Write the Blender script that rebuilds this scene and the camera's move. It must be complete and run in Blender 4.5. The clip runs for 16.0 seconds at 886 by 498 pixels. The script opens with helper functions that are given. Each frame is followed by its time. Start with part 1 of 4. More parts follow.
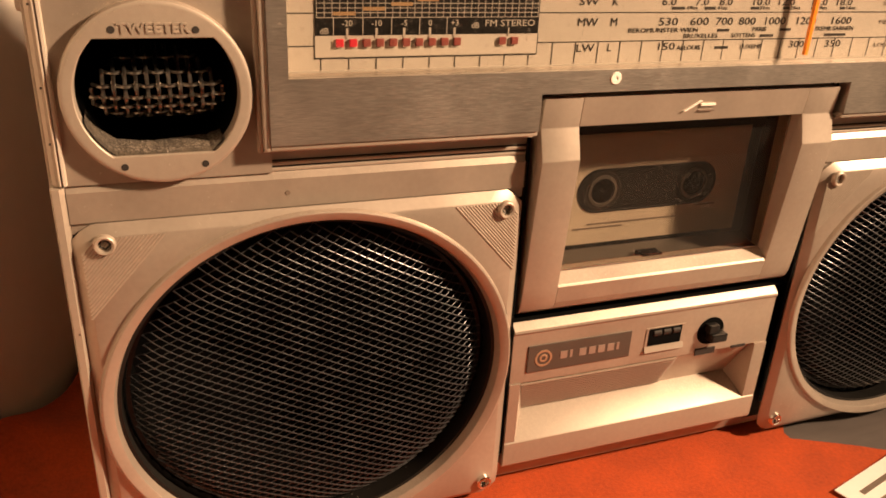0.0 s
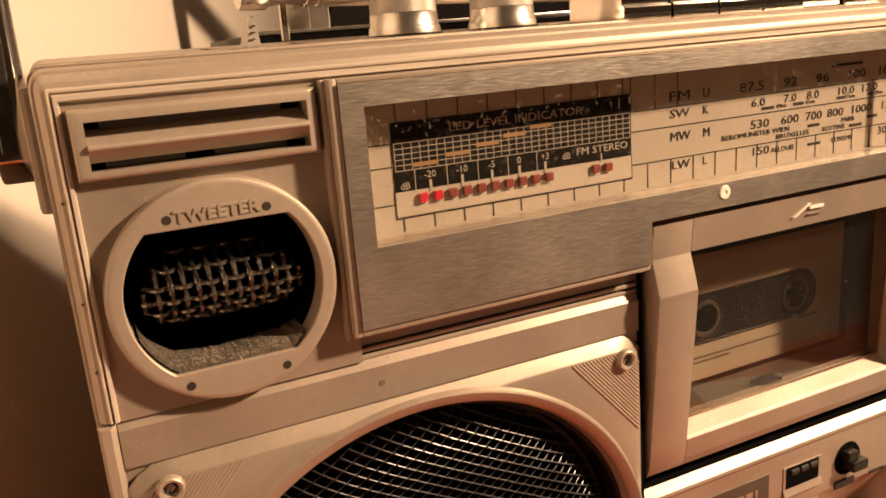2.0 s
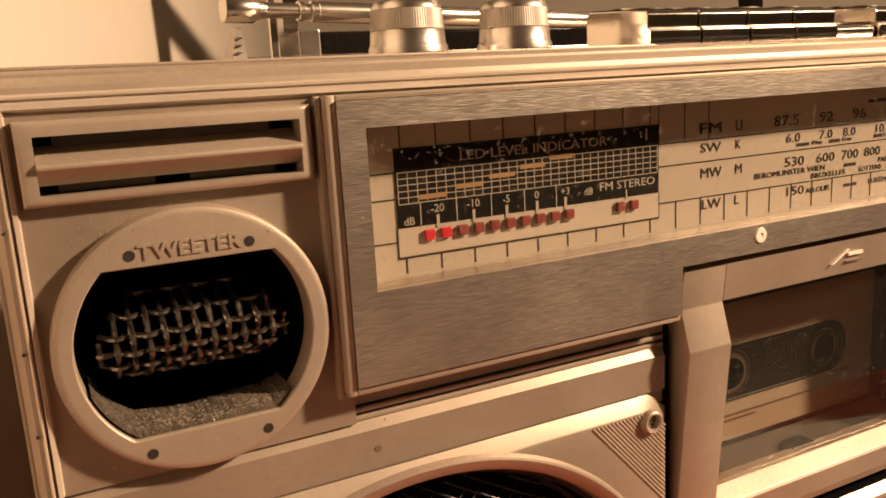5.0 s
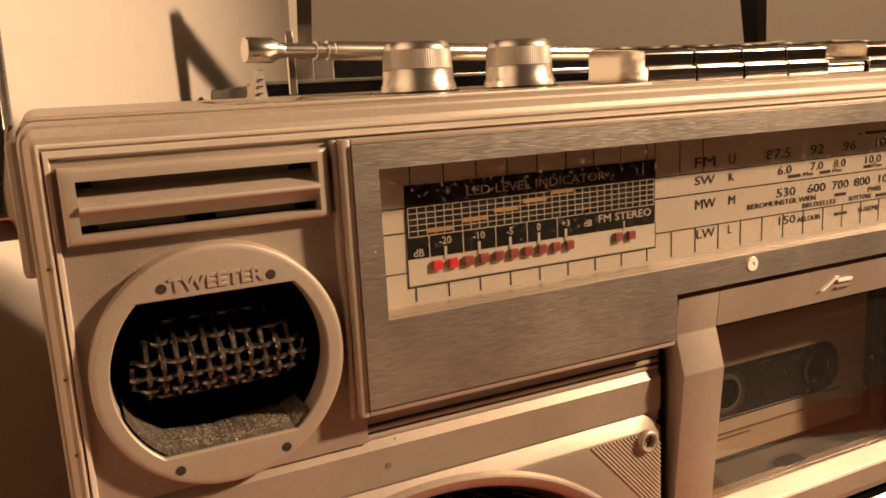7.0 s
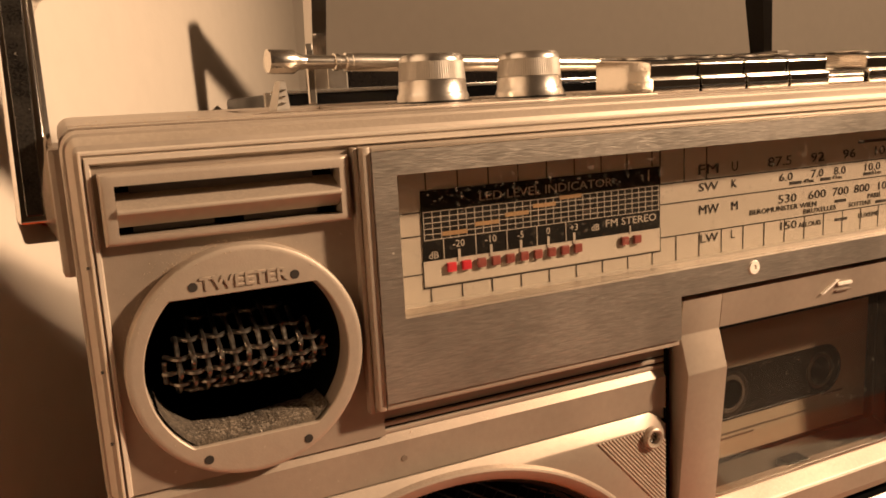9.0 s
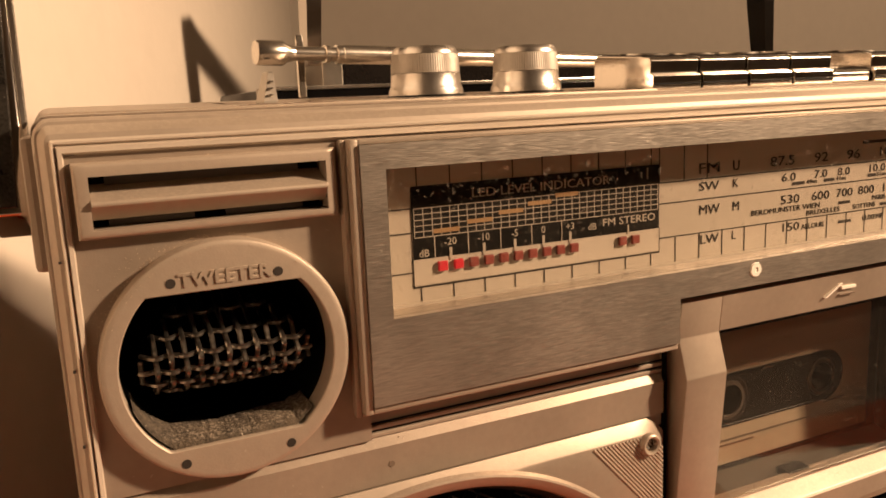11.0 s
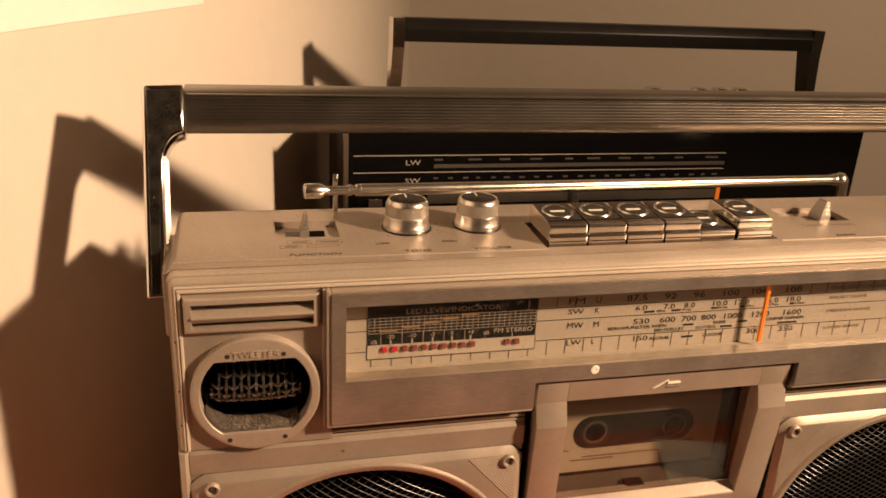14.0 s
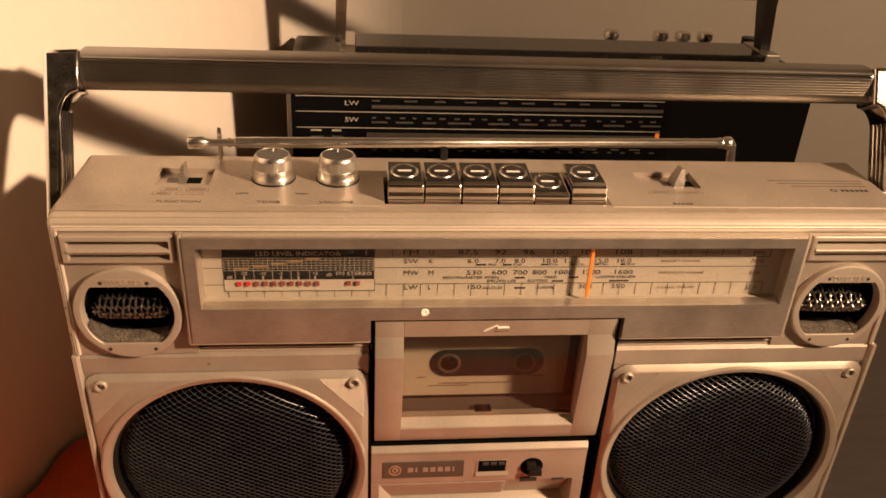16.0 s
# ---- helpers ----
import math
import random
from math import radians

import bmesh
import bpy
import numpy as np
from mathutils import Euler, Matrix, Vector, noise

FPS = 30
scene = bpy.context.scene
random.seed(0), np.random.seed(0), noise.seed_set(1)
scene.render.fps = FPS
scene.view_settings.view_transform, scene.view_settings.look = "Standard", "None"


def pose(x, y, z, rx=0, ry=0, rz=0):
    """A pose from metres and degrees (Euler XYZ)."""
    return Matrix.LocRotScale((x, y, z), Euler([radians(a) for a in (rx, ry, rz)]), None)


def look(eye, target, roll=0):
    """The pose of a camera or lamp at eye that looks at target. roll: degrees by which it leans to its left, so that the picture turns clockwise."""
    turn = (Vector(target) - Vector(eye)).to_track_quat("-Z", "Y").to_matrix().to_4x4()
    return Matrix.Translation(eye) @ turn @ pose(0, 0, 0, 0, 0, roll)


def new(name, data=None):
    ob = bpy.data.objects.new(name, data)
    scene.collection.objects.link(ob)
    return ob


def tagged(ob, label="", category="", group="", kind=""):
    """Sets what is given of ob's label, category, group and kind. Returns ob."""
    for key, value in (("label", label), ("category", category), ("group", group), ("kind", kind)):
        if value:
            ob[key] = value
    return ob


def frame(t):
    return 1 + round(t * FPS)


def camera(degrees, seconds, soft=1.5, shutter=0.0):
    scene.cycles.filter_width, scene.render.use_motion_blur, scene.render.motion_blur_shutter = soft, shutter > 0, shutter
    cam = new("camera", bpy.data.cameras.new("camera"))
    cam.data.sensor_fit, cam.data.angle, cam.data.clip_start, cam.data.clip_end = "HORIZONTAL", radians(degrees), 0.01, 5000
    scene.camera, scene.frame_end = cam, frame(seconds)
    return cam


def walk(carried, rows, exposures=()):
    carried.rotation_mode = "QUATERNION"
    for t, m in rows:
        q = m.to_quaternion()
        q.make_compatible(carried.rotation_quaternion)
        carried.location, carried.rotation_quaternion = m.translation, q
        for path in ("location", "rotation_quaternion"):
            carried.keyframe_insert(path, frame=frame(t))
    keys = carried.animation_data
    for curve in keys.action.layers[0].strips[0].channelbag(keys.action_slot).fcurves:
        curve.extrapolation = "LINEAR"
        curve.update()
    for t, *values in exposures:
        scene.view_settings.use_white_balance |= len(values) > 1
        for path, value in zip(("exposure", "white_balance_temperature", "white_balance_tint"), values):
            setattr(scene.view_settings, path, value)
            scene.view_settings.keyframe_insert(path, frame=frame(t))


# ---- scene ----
cam = camera(58.2, 16.0, soft=1.7)
METRES, EYE, TILT, LEAN, TURN = 0.5, 0.217, 0.0, 0.0, -21.4
ROWS = [
    (0.0, 0.0, 0.0, 0.0, 1.2, -24.12, -2.69),
    (0.5, -0.0177, -0.0091, 0.0215, -0.41, -20.26, -0.17),
    (1.0, -0.0237, 0.0162, 0.013, -1.86, -18.12, 1.91),
    (1.5, -0.048, 0.0435, 0.0073, -3.29, -16.12, 3.58),
    (2.0, -0.0796, 0.0831, -0.0091, -4.43, -14.62, 4.37),
    (2.5, -0.085, 0.1149, -0.0215, -5.11, -13.49, 4.36),
    (3.0, -0.0916, 0.1321, -0.0313, -5.63, -12.77, 3.85),
    (3.5, -0.0901, 0.1434, -0.0294, -5.76, -12.2, 3.42),
    (4.0, -0.091, 0.1417, -0.0207, -5.74, -11.88, 3.18),
    (6.5, -0.0833, 0.1165, -0.0171, -5.07, -11.56, 3.05),
    (7.0, -0.0883, 0.1113, -0.004, -4.81, -11.25, 2.98),
    (7.5, -0.0882, 0.0989, 0.0009, -4.56, -10.91, 2.98),
    (8.0, -0.0895, 0.0911, -0.0018, -4.4, -10.77, 2.98),
    (8.5, -0.0919, 0.0924, -0.0029, -4.27, -10.69, 2.99),
    (11.0, -0.0884, 0.1064, -0.0078, -4.24, -10.44, 2.43),
    (11.5, -0.0864, 0.132, -0.0372, -4.2, -10.05, 1.84),
    (12.0, -0.0825, 0.1376, -0.0277, -3.07, -10.26, 1.16),
    (12.5, -0.0611, 0.1122, 0.0022, -1.22, -11.24, 0.41),
    (13.0, -0.0473, 0.0655, 0.0493, 1.77, -13.75, -0.52),
    (13.5, -0.0043, -0.0232, 0.1337, 4.73, -16.94, -1.72),
    (14.0, 0.0464, -0.0924, 0.2165, 8.14, -20.42, -2.79),
    (14.5, 0.1104, -0.1357, 0.2697, 11.77, -23.55, -3.28),
    (15.0, 0.1861, -0.1293, 0.3119, 14.23, -25.79, -3.43),
    (15.5, 0.2477, -0.1149, 0.3087, 15.45, -27.12, -3.24),
    (16.0, 0.2794, -0.1085, 0.3092, 16.09, -28.13, -2.75),
]
walk(cam, [(t, pose(-0.1767, -0.2183, EYE, TILT, LEAN, TURN) @ pose(METRES * x, METRES * y, METRES * z, 90 + pitch, roll, yaw)) for t, x, y, z, yaw, pitch, roll in ROWS],
     exposures=[(0.0, 0.38), (0.5, 0.3), (1.5, 0.2), (3.0, 0.21), (4.0, 0.11), (8.5, -0.02), (11.5, 0.02), (12.5, 0.0), (13.5, -0.09), (14.5, -0.1), (16.0, 0.04)])

# ---- light ----
world = bpy.data.worlds.new("room_air")
scene.world = world
world.use_nodes = True
air = world.node_tree.nodes["Background"]
air.inputs[0].default_value = (1.0, 0.70, 0.43, 1)
# the rest of the room is a little brighter on the far side from the wall
where, axis, level = (world.node_tree.nodes.new(k) for k in ("ShaderNodeTexCoord", "ShaderNodeSeparateXYZ", "ShaderNodeMapRange"))
world.node_tree.links.new(where.outputs["Generated"], axis.inputs[0])
world.node_tree.links.new(axis.outputs["X"], level.inputs[0])
level.inputs[1].default_value, level.inputs[2].default_value = -1.0, 1.0
level.inputs[3].default_value, level.inputs[4].default_value = 0.0006, 0.006
world.node_tree.links.new(level.outputs[0], air.inputs[1])

# a shaded desk lamp beside the table, turned towards the left-hand wall
lamp = bpy.data.lights.new("desk_lamp_bulb", "SPOT")
lamp.energy, lamp.color, lamp.shadow_soft_size = 84.0, (1.0, 0.675, 0.42), 0.033
lamp.spot_size, lamp.spot_blend = radians(66), 1.0
new("desk_lamp_bulb", lamp).matrix_world = look((0.658, -0.444, 0.64), (-0.44, -0.02, 0.14))
# what passes through its shade
shade_glow = bpy.data.lights.new("desk_lamp_shade", "POINT")
shade_glow.energy, shade_glow.color, shade_glow.shadow_soft_size = 16.0, (1.0, 0.67, 0.41), 0.06
new("desk_lamp_shade", shade_glow).location = (0.668, -0.449, 0.65)


# ---- materials ----
def mat(name, color, rough=0.5, metal=0.0, vary=0.12, scale=60.0, bump=0.0, bump_scale=900.0, dust=0.0, stretch=(1, 1, 1), emit=0.0, coat=0.0, rough_vary=0.1, specks=0.0, broad=0.0):
    """A worn surface: two scales of colour variation, roughness variation, fine relief, and dust lying on faces that look up."""
    m = bpy.data.materials.new(name)
    m.use_nodes = True
    n, l = m.node_tree.nodes, m.node_tree.links
    b = n["Principled BSDF"]
    b.inputs["Roughness"].default_value, b.inputs["Metallic"].default_value = rough, metal
    b.inputs["Coat Weight"].default_value = coat
    tc = n.new("ShaderNodeTexCoord")
    mp = n.new("ShaderNodeMapping")
    mp.inputs["Scale"].default_value = stretch
    l.new(tc.outputs["Object"], mp.inputs["Vector"])

    def noisy(s, detail):
        t = n.new("ShaderNodeTexNoise")
        t.inputs["Scale"].default_value, t.inputs["Detail"].default_value = s, detail
        l.new(mp.outputs["Vector"], t.inputs["Vector"])
        return t

    big, fine = noisy(scale, 3), noisy(scale * 14, 4)
    mix = n.new("ShaderNodeMath")
    mix.operation = "ADD"
    l.new(big.outputs["Fac"], mix.inputs[0])
    l.new(fine.outputs["Fac"], mix.inputs[1])
    ramp = n.new("ShaderNodeMapRange")
    ramp.inputs[1].default_value, ramp.inputs[2].default_value = 0.65, 1.35
    ramp.inputs[3].default_value, ramp.inputs[4].default_value = 1 - vary, 1 + vary
    l.new(mix.outputs[0], ramp.inputs[0])
    hue = n.new("ShaderNodeVectorMath")
    hue.operation = "SCALE"
    hue.inputs[0].default_value = color
    l.new(ramp.outputs[0], hue.inputs["Scale"])
    out = hue.outputs[0]
    if broad:
        patch, span_, wash = n.new("ShaderNodeTexNoise"), n.new("ShaderNodeMapRange"), n.new("ShaderNodeVectorMath")
        patch.inputs["Scale"].default_value, patch.inputs["Detail"].default_value = 38, 5
        l.new(tc.outputs["Object"], patch.inputs["Vector"])
        span_.inputs[1].default_value, span_.inputs[2].default_value = 0.3, 0.7
        span_.inputs[3].default_value, span_.inputs[4].default_value = 1 - broad, 1 + broad
        l.new(patch.outputs["Fac"], span_.inputs[0])
        wash.operation = "SCALE"
        l.new(out, wash.inputs[0])
        l.new(span_.outputs[0], wash.inputs["Scale"])
        out = wash.outputs[0]
    if dust:
        geo = n.new("ShaderNodeNewGeometry")
        sep = n.new("ShaderNodeSeparateXYZ")
        l.new(geo.outputs["Normal"], sep.inputs[0])
        up = n.new("ShaderNodeMapRange")
        up.inputs[1].default_value, up.inputs[2].default_value = 0.55, 1.0
        up.inputs[3].default_value, up.inputs[4].default_value = 0.0, dust
        l.new(sep.outputs["Z"], up.inputs[0])
        speck = noisy(1300, 6)
        cut = n.new("ShaderNodeMapRange")
        cut.inputs[1].default_value, cut.inputs[2].default_value = 0.47, 0.66
        l.new(speck.outputs["Fac"], cut.inputs[0])
        both = n.new("ShaderNodeMath")
        both.operation = "MULTIPLY"
        l.new(up.outputs[0], both.inputs[0])
        l.new(cut.outputs[0], both.inputs[1])
        cover = n.new("ShaderNodeMix")
        cover.data_type = "RGBA"
        cover.inputs[7].default_value = (0.62, 0.52, 0.42, 1)
        l.new(both.outputs[0], cover.inputs[0])
        l.new(out, cover.inputs[6])
        out = cover.outputs[2]
    if specks:
        # single dust grains of uneven size, thicker in some places than in others
        dots, split, crowd = n.new("ShaderNodeTexVoronoi"), n.new("ShaderNodeSeparateXYZ"), n.new("ShaderNodeTexNoise")
        dots.inputs["Scale"].default_value, crowd.inputs["Scale"].default_value = 620, 20
        warp = n.new("ShaderNodeVectorMath")
        warp.operation = "MULTIPLY_ADD"
        warp.inputs[1].default_value = (0.0016, 0.0016, 0.0016)
        wob = n.new("ShaderNodeTexNoise")
        wob.inputs["Scale"].default_value = 1500
        l.new(tc.outputs["Object"], wob.inputs["Vector"])
        l.new(wob.outputs["Color"], warp.inputs[0])
        l.new(tc.outputs["Object"], warp.inputs[2])
        l.new(warp.outputs[0], dots.inputs["Vector"])
        l.new(tc.outputs["Object"], crowd.inputs["Vector"])
        l.new(dots.outputs["Color"], split.inputs[0])
        rare, size, diff, pick = (n.new("ShaderNodeMath") for _ in range(4))
        rare.operation, size.operation, diff.operation = "MULTIPLY", "MULTIPLY_ADD", "SUBTRACT"
        l.new(split.outputs["X"], rare.inputs[0])
        l.new(crowd.outputs["Fac"], rare.inputs[1])
        l.new(rare.outputs[0], size.inputs[0])
        size.inputs[1].default_value, size.inputs[2].default_value = 0.66, -0.225
        l.new(size.outputs[0], diff.inputs[0])
        l.new(dots.outputs["Distance"], diff.inputs[1])
        pick = n.new("ShaderNodeMapRange")
        pick.inputs[1].default_value, pick.inputs[2].default_value, pick.inputs[4].default_value = 0.0, 0.06, specks
        l.new(diff.outputs[0], pick.inputs[0])
        dull = n.new("ShaderNodeMapRange")
        dull.inputs[3].default_value, dull.inputs[4].default_value = metal, 0.0
        l.new(pick.outputs[0], dull.inputs[0])
        l.new(dull.outputs[0], b.inputs["Metallic"])
        lay = n.new("ShaderNodeMix")
        lay.data_type = "RGBA"
        lay.inputs[7].default_value = (0.75, 0.66, 0.55, 1)
        l.new(pick.outputs[0], lay.inputs[0])
        l.new(out, lay.inputs[6])
        out = lay.outputs[2]
    l.new(out, b.inputs["Base Color"])
    rr = n.new("ShaderNodeMapRange")
    rr.inputs[3].default_value, rr.inputs[4].default_value = max(0.02, rough - rough_vary), min(1, rough + rough_vary)
    l.new(big.outputs["Fac"], rr.inputs[0])
    l.new(rr.outputs[0], b.inputs["Roughness"])
    if bump:
        bt = noisy(bump_scale, 2)
        bp = n.new("ShaderNodeBump")
        bp.inputs["Strength"].default_value, bp.inputs["Distance"].default_value = bump, 0.0004
        l.new(bt.outputs["Fac"], bp.inputs["Height"])
        l.new(bp.outputs["Normal"], b.inputs["Normal"])
    if emit:
        b.inputs["Emission Color"].default_value, b.inputs["Emission Strength"].default_value = (*color, 1), emit
    return m


def clear(name, tint, rough=0.03, dusty=0.0, haze=0.0, mirror=0.03):
    """A thin clear pane: see-through, with gloss at grazing angles and a little dust."""
    m = bpy.data.materials.new(name)
    m.use_nodes = True
    n, l = m.node_tree.nodes, m.node_tree.links
    for node in list(n):
        if node.type == "BSDF_PRINCIPLED":
            n.remove(node)
    thin, gloss, dull = n.new("ShaderNodeBsdfTransparent"), n.new("ShaderNodeBsdfGlossy"), n.new("ShaderNodeBsdfDiffuse")
    thin.inputs[0].default_value = (*tint, 1)
    gloss.inputs["Roughness"].default_value = rough
    dull.inputs[0].default_value = (0.6, 0.52, 0.44, 1)
    face, power, fres = n.new("ShaderNodeLayerWeight"), n.new("ShaderNodeMath"), n.new("ShaderNodeMapRange")
    power.operation = "POWER"
    power.inputs[1].default_value = 4.0
    face.inputs[0].default_value = 0.5
    fres.inputs[3].default_value, fres.inputs[4].default_value = mirror, 0.7
    l.new(face.outputs["Facing"], power.inputs[0])
    l.new(power.outputs[0], fres.inputs[0])
    a, c = n.new("ShaderNodeMixShader"), n.new("ShaderNodeMixShader")
    l.new(fres.outputs[0], a.inputs[0])
    l.new(thin.outputs[0], a.inputs[1])
    l.new(gloss.outputs[0], a.inputs[2])
    tc, t, r = n.new("ShaderNodeTexCoord"), n.new("ShaderNodeTexNoise"), n.new("ShaderNodeMapRange")
    t.inputs["Scale"].default_value, t.inputs["Detail"].default_value = 700, 4
    l.new(tc.outputs["Object"], t.inputs["Vector"])
    r.inputs[1].default_value, r.inputs[2].default_value, r.inputs[3].default_value, r.inputs[4].default_value = 0.62, 0.8, haze, dusty
    l.new(t.outputs["Fac"], r.inputs[0])
    l.new(r.outputs[0], c.inputs[0])
    l.new(a.outputs[0], c.inputs[1])
    l.new(dull.outputs[0], c.inputs[2])
    l.new(c.outputs[0], n["Material Output"].inputs["Surface"])
    return m


PLASTIC = mat("champagne_plastic", (0.39, 0.322, 0.262), 0.42, 0.45, 0.06, 40, 0.08, 2500, broad=0.09, dust=0.28, specks=0.35)
PLASTIC_LIGHT = mat("champagne_plastic_light", (0.415, 0.347, 0.282), 0.47, 0.36, 0.06, 40, 0.1, 2500, dust=0.3, specks=0.35)
METAL = mat("brushed_aluminium", (0.66, 0.60, 0.53), 0.34, 0.92, 0.22, 4600, 0.16, 4200, broad=0.2, stretch=(0.075, 1, 1.0), rough_vary=0.1, specks=1.0)
KNOB_RING = mat("knob_ring", (0.46, 0.42, 0.37), 0.42, 0.88, 0.08, 50, 0.05, 900)
VENT_GREY = mat("vent_grey", (0.10, 0.085, 0.072), 0.6, 0, 0.1, 100)
CHROME = mat("chrome", (0.80, 0.76, 0.72), 0.10, 1.0, 0.06, 50, 0.03, 600, dust=0.1, rough_vary=0.05)
KEY_SILVER = mat("silver_key", (0.84, 0.78, 0.71), 0.12, 1.0, 0.06, 50, 0.05, 900, rough_vary=0.05)
KNOB_SHINE = mat("knob_satin_chrome", (0.70, 0.65, 0.59), 0.29, 0.97, 0.06, 50, 0.05, 900)
SATIN = mat("satin_chrome", (0.74, 0.69, 0.62), 0.22, 0.97, 0.08, 50, 0.05, 900, dust=0.2)
GRIP = mat("grip_plastic", (0.25, 0.225, 0.197), 0.35, 0.97, 0.1, 50, 0.08, 1500, dust=0.08)
BLACK = mat("black_plastic", (0.012, 0.011, 0.010), 0.35, 0, 0.2, 80, 0.1, 1500, specks=0.25)
GLOSS = mat("black_gloss", (0.014, 0.012, 0.011), 0.12, 0, 0.2, 80, 0.03, 900, dust=0.06, coat=0.15, rough_vary=0.05)
# near-black that puts the darkness of recesses and gaps into the colour
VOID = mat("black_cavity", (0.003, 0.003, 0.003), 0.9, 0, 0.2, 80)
MESH = mat("black_painted_mesh", (0.118, 0.12, 0.128), 0.38, 0.8, 0.35, 120, 0.1, 2000, dust=0.15)
WIRE = mat("tweeter_wire", (0.30, 0.27, 0.235), 0.36, 1.0, 0.25, 200, 0.1, 2000)
DIAL = mat("dial_cream", (0.40, 0.355, 0.298), 0.5, 0, 0.05, 30)
INK = mat("dark_ink", (0.035, 0.03, 0.027), 0.6, 0, 0.2, 300)
INK_SOFT = mat("faded_ink", (0.16, 0.12, 0.09), 0.6, 0, 0.2, 300)
LINE = mat("light_ink", (0.40, 0.355, 0.30), 0.6, 0, 0.1, 300)
AMBER = mat("amber_ink", (0.30, 0.185, 0.085), 0.6, 0, 0.1, 300)
STRIP = mat("meter_strip_paint", (0.44, 0.39, 0.33), 0.5, 0, 0.05, 60)
WHITE = mat("white_ink", (0.85, 0.80, 0.72), 0.5, 0, 0.04, 300)
LED_OFF = mat("led_dull_red", (0.22, 0.06, 0.05), 0.3, 0, 0.15, 500)
LED_ON = mat("led_lit_red", (0.5, 0.03, 0.04), 0.3, 0, 0.05, 500, emit=0.08)
# a little emission is added to brighten the orange; the needle is no lamp
NEEDLE = mat("needle_orange_glow", (0.95, 0.25, 0.02), 0.4, 0, 0.05, 300, emit=0.12)
DUST = mat("pale_dust", (0.58, 0.46, 0.34), 0.95, 0, 0.3, 400)
FELT = mat("dusty_felt", (0.075, 0.058, 0.041), 0.95, 0, 0.9, 160, 1.0, 2200, specks=0.55, dust=0.3)
LABEL = mat("cassette_label", (0.47, 0.395, 0.305), 0.7, 0, 0.15, 60)
STRIPE = mat("cassette_stripe", (0.44, 0.34, 0.235), 0.7, 0, 0.15, 60)
BADGE = mat("badge_grey", (0.12, 0.105, 0.09), 0.4, 0.5, 0.1, 100, 0.1, 1500)
BADGE_INK = mat("badge_silver", (0.42, 0.38, 0.33), 0.35, 0.6, 0.1, 200)
COPPER = mat("badge_copper", (0.50, 0.37, 0.25), 0.35, 0.6, 0.1, 200)
RUBBER = mat("rubber", (0.02, 0.02, 0.02), 0.8)
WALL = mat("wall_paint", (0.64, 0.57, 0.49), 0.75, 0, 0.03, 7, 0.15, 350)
# dark colour chosen for unseen surfaces, so that little light bounces back
UNSEEN_ROOM = mat("unseen_room_dark", (0.16, 0.12, 0.085), 0.85, 0, 0.08, 4)
WOOD = mat("table_top", (0.105, 0.088, 0.08), 0.5, 0, 0.2, 15, 0.2, 200, stretch=(0.2, 1, 1))
FLOOR = mat("floor_wood", (0.22, 0.13, 0.07), 0.5, 0, 0.2, 5, stretch=(0.2, 1, 1))
CLOTH = mat("orange_cloth", (0.39, 0.052, 0.005), 0.9, 0, 0.26, 45, 0.7, 1400)
PAPER = mat("white_paper", (0.80, 0.77, 0.72), 0.8, 0, 0.03, 30)
DARKCASE = mat("dark_brown_case", (0.022, 0.018, 0.015), 0.35, 0.1, 0.15, 40, 0.15, 900, dust=0.12)
for dark, shine in ((BLACK, 0.2), (GLOSS, 0.35), (DARKCASE, 0.25), (VOID, 0.05), (INK, 0.2)):
    dark.node_tree.nodes["Principled BSDF"].inputs["Specular IOR Level"].default_value = shine
REAR_GLOSS = mat("rear_panel_gloss", (0.004, 0.004, 0.0045), 0.14, 0, 0.2, 80, rough_vary=0.04)
REAR_GLOSS.node_tree.nodes["Principled BSDF"].inputs["Specular IOR Level"].default_value = 0.3
# paler than the shell: the lamp's glint on the edges is in the colour
EDGE = mat("moulding_glint", (0.66, 0.58, 0.49), 0.36, 0.35, 0.05, 60, specks=0.3)
ARM_FACE = mat("worn_black_enamel", (0.035, 0.031, 0.027), 0.24, 0.45, 0.7, 130, 0.12, 1400, specks=0.45)
LENS = clear("clear_dial_window", (0.97, 0.95, 0.92), 0.03, 0.25)
TAPE_WINDOW = clear("smoked_cassette_window", (0.80, 0.76, 0.71), 0.03, 0.16, 0.006, 0.035)


# ---- shape helpers, in millimetres ----
def thing(name, origin, label, category, group="", kind=""):
    e = new(name)
    e.empty_display_size = 0.02
    e.location = [c * 0.001 for c in origin]
    return tagged(e, label, category, group, kind)


def part(name, bm, material, parent=None, label="", smooth=None):
    bmesh.ops.recalc_face_normals(bm, faces=bm.faces[:])
    bmesh.ops.scale(bm, vec=(0.001, 0.001, 0.001), verts=bm.verts[:])
    me = bpy.data.meshes.new(name)
    bm.to_mesh(me)
    bm.free()
    me.materials.append(material)
    if smooth is not None:
        for p in me.polygons:
            p.use_smooth = True
        me.set_sharp_from_angle(angle=radians(smooth))
    ob = new(name, me)
    if parent is not None:
        ob.parent = parent
        if parent.type == "EMPTY":
            ob.matrix_parent_inverse = Matrix.Translation(-parent.location)
    if label:
        ob["label"] = label
    return ob


def B():
    return bmesh.new()


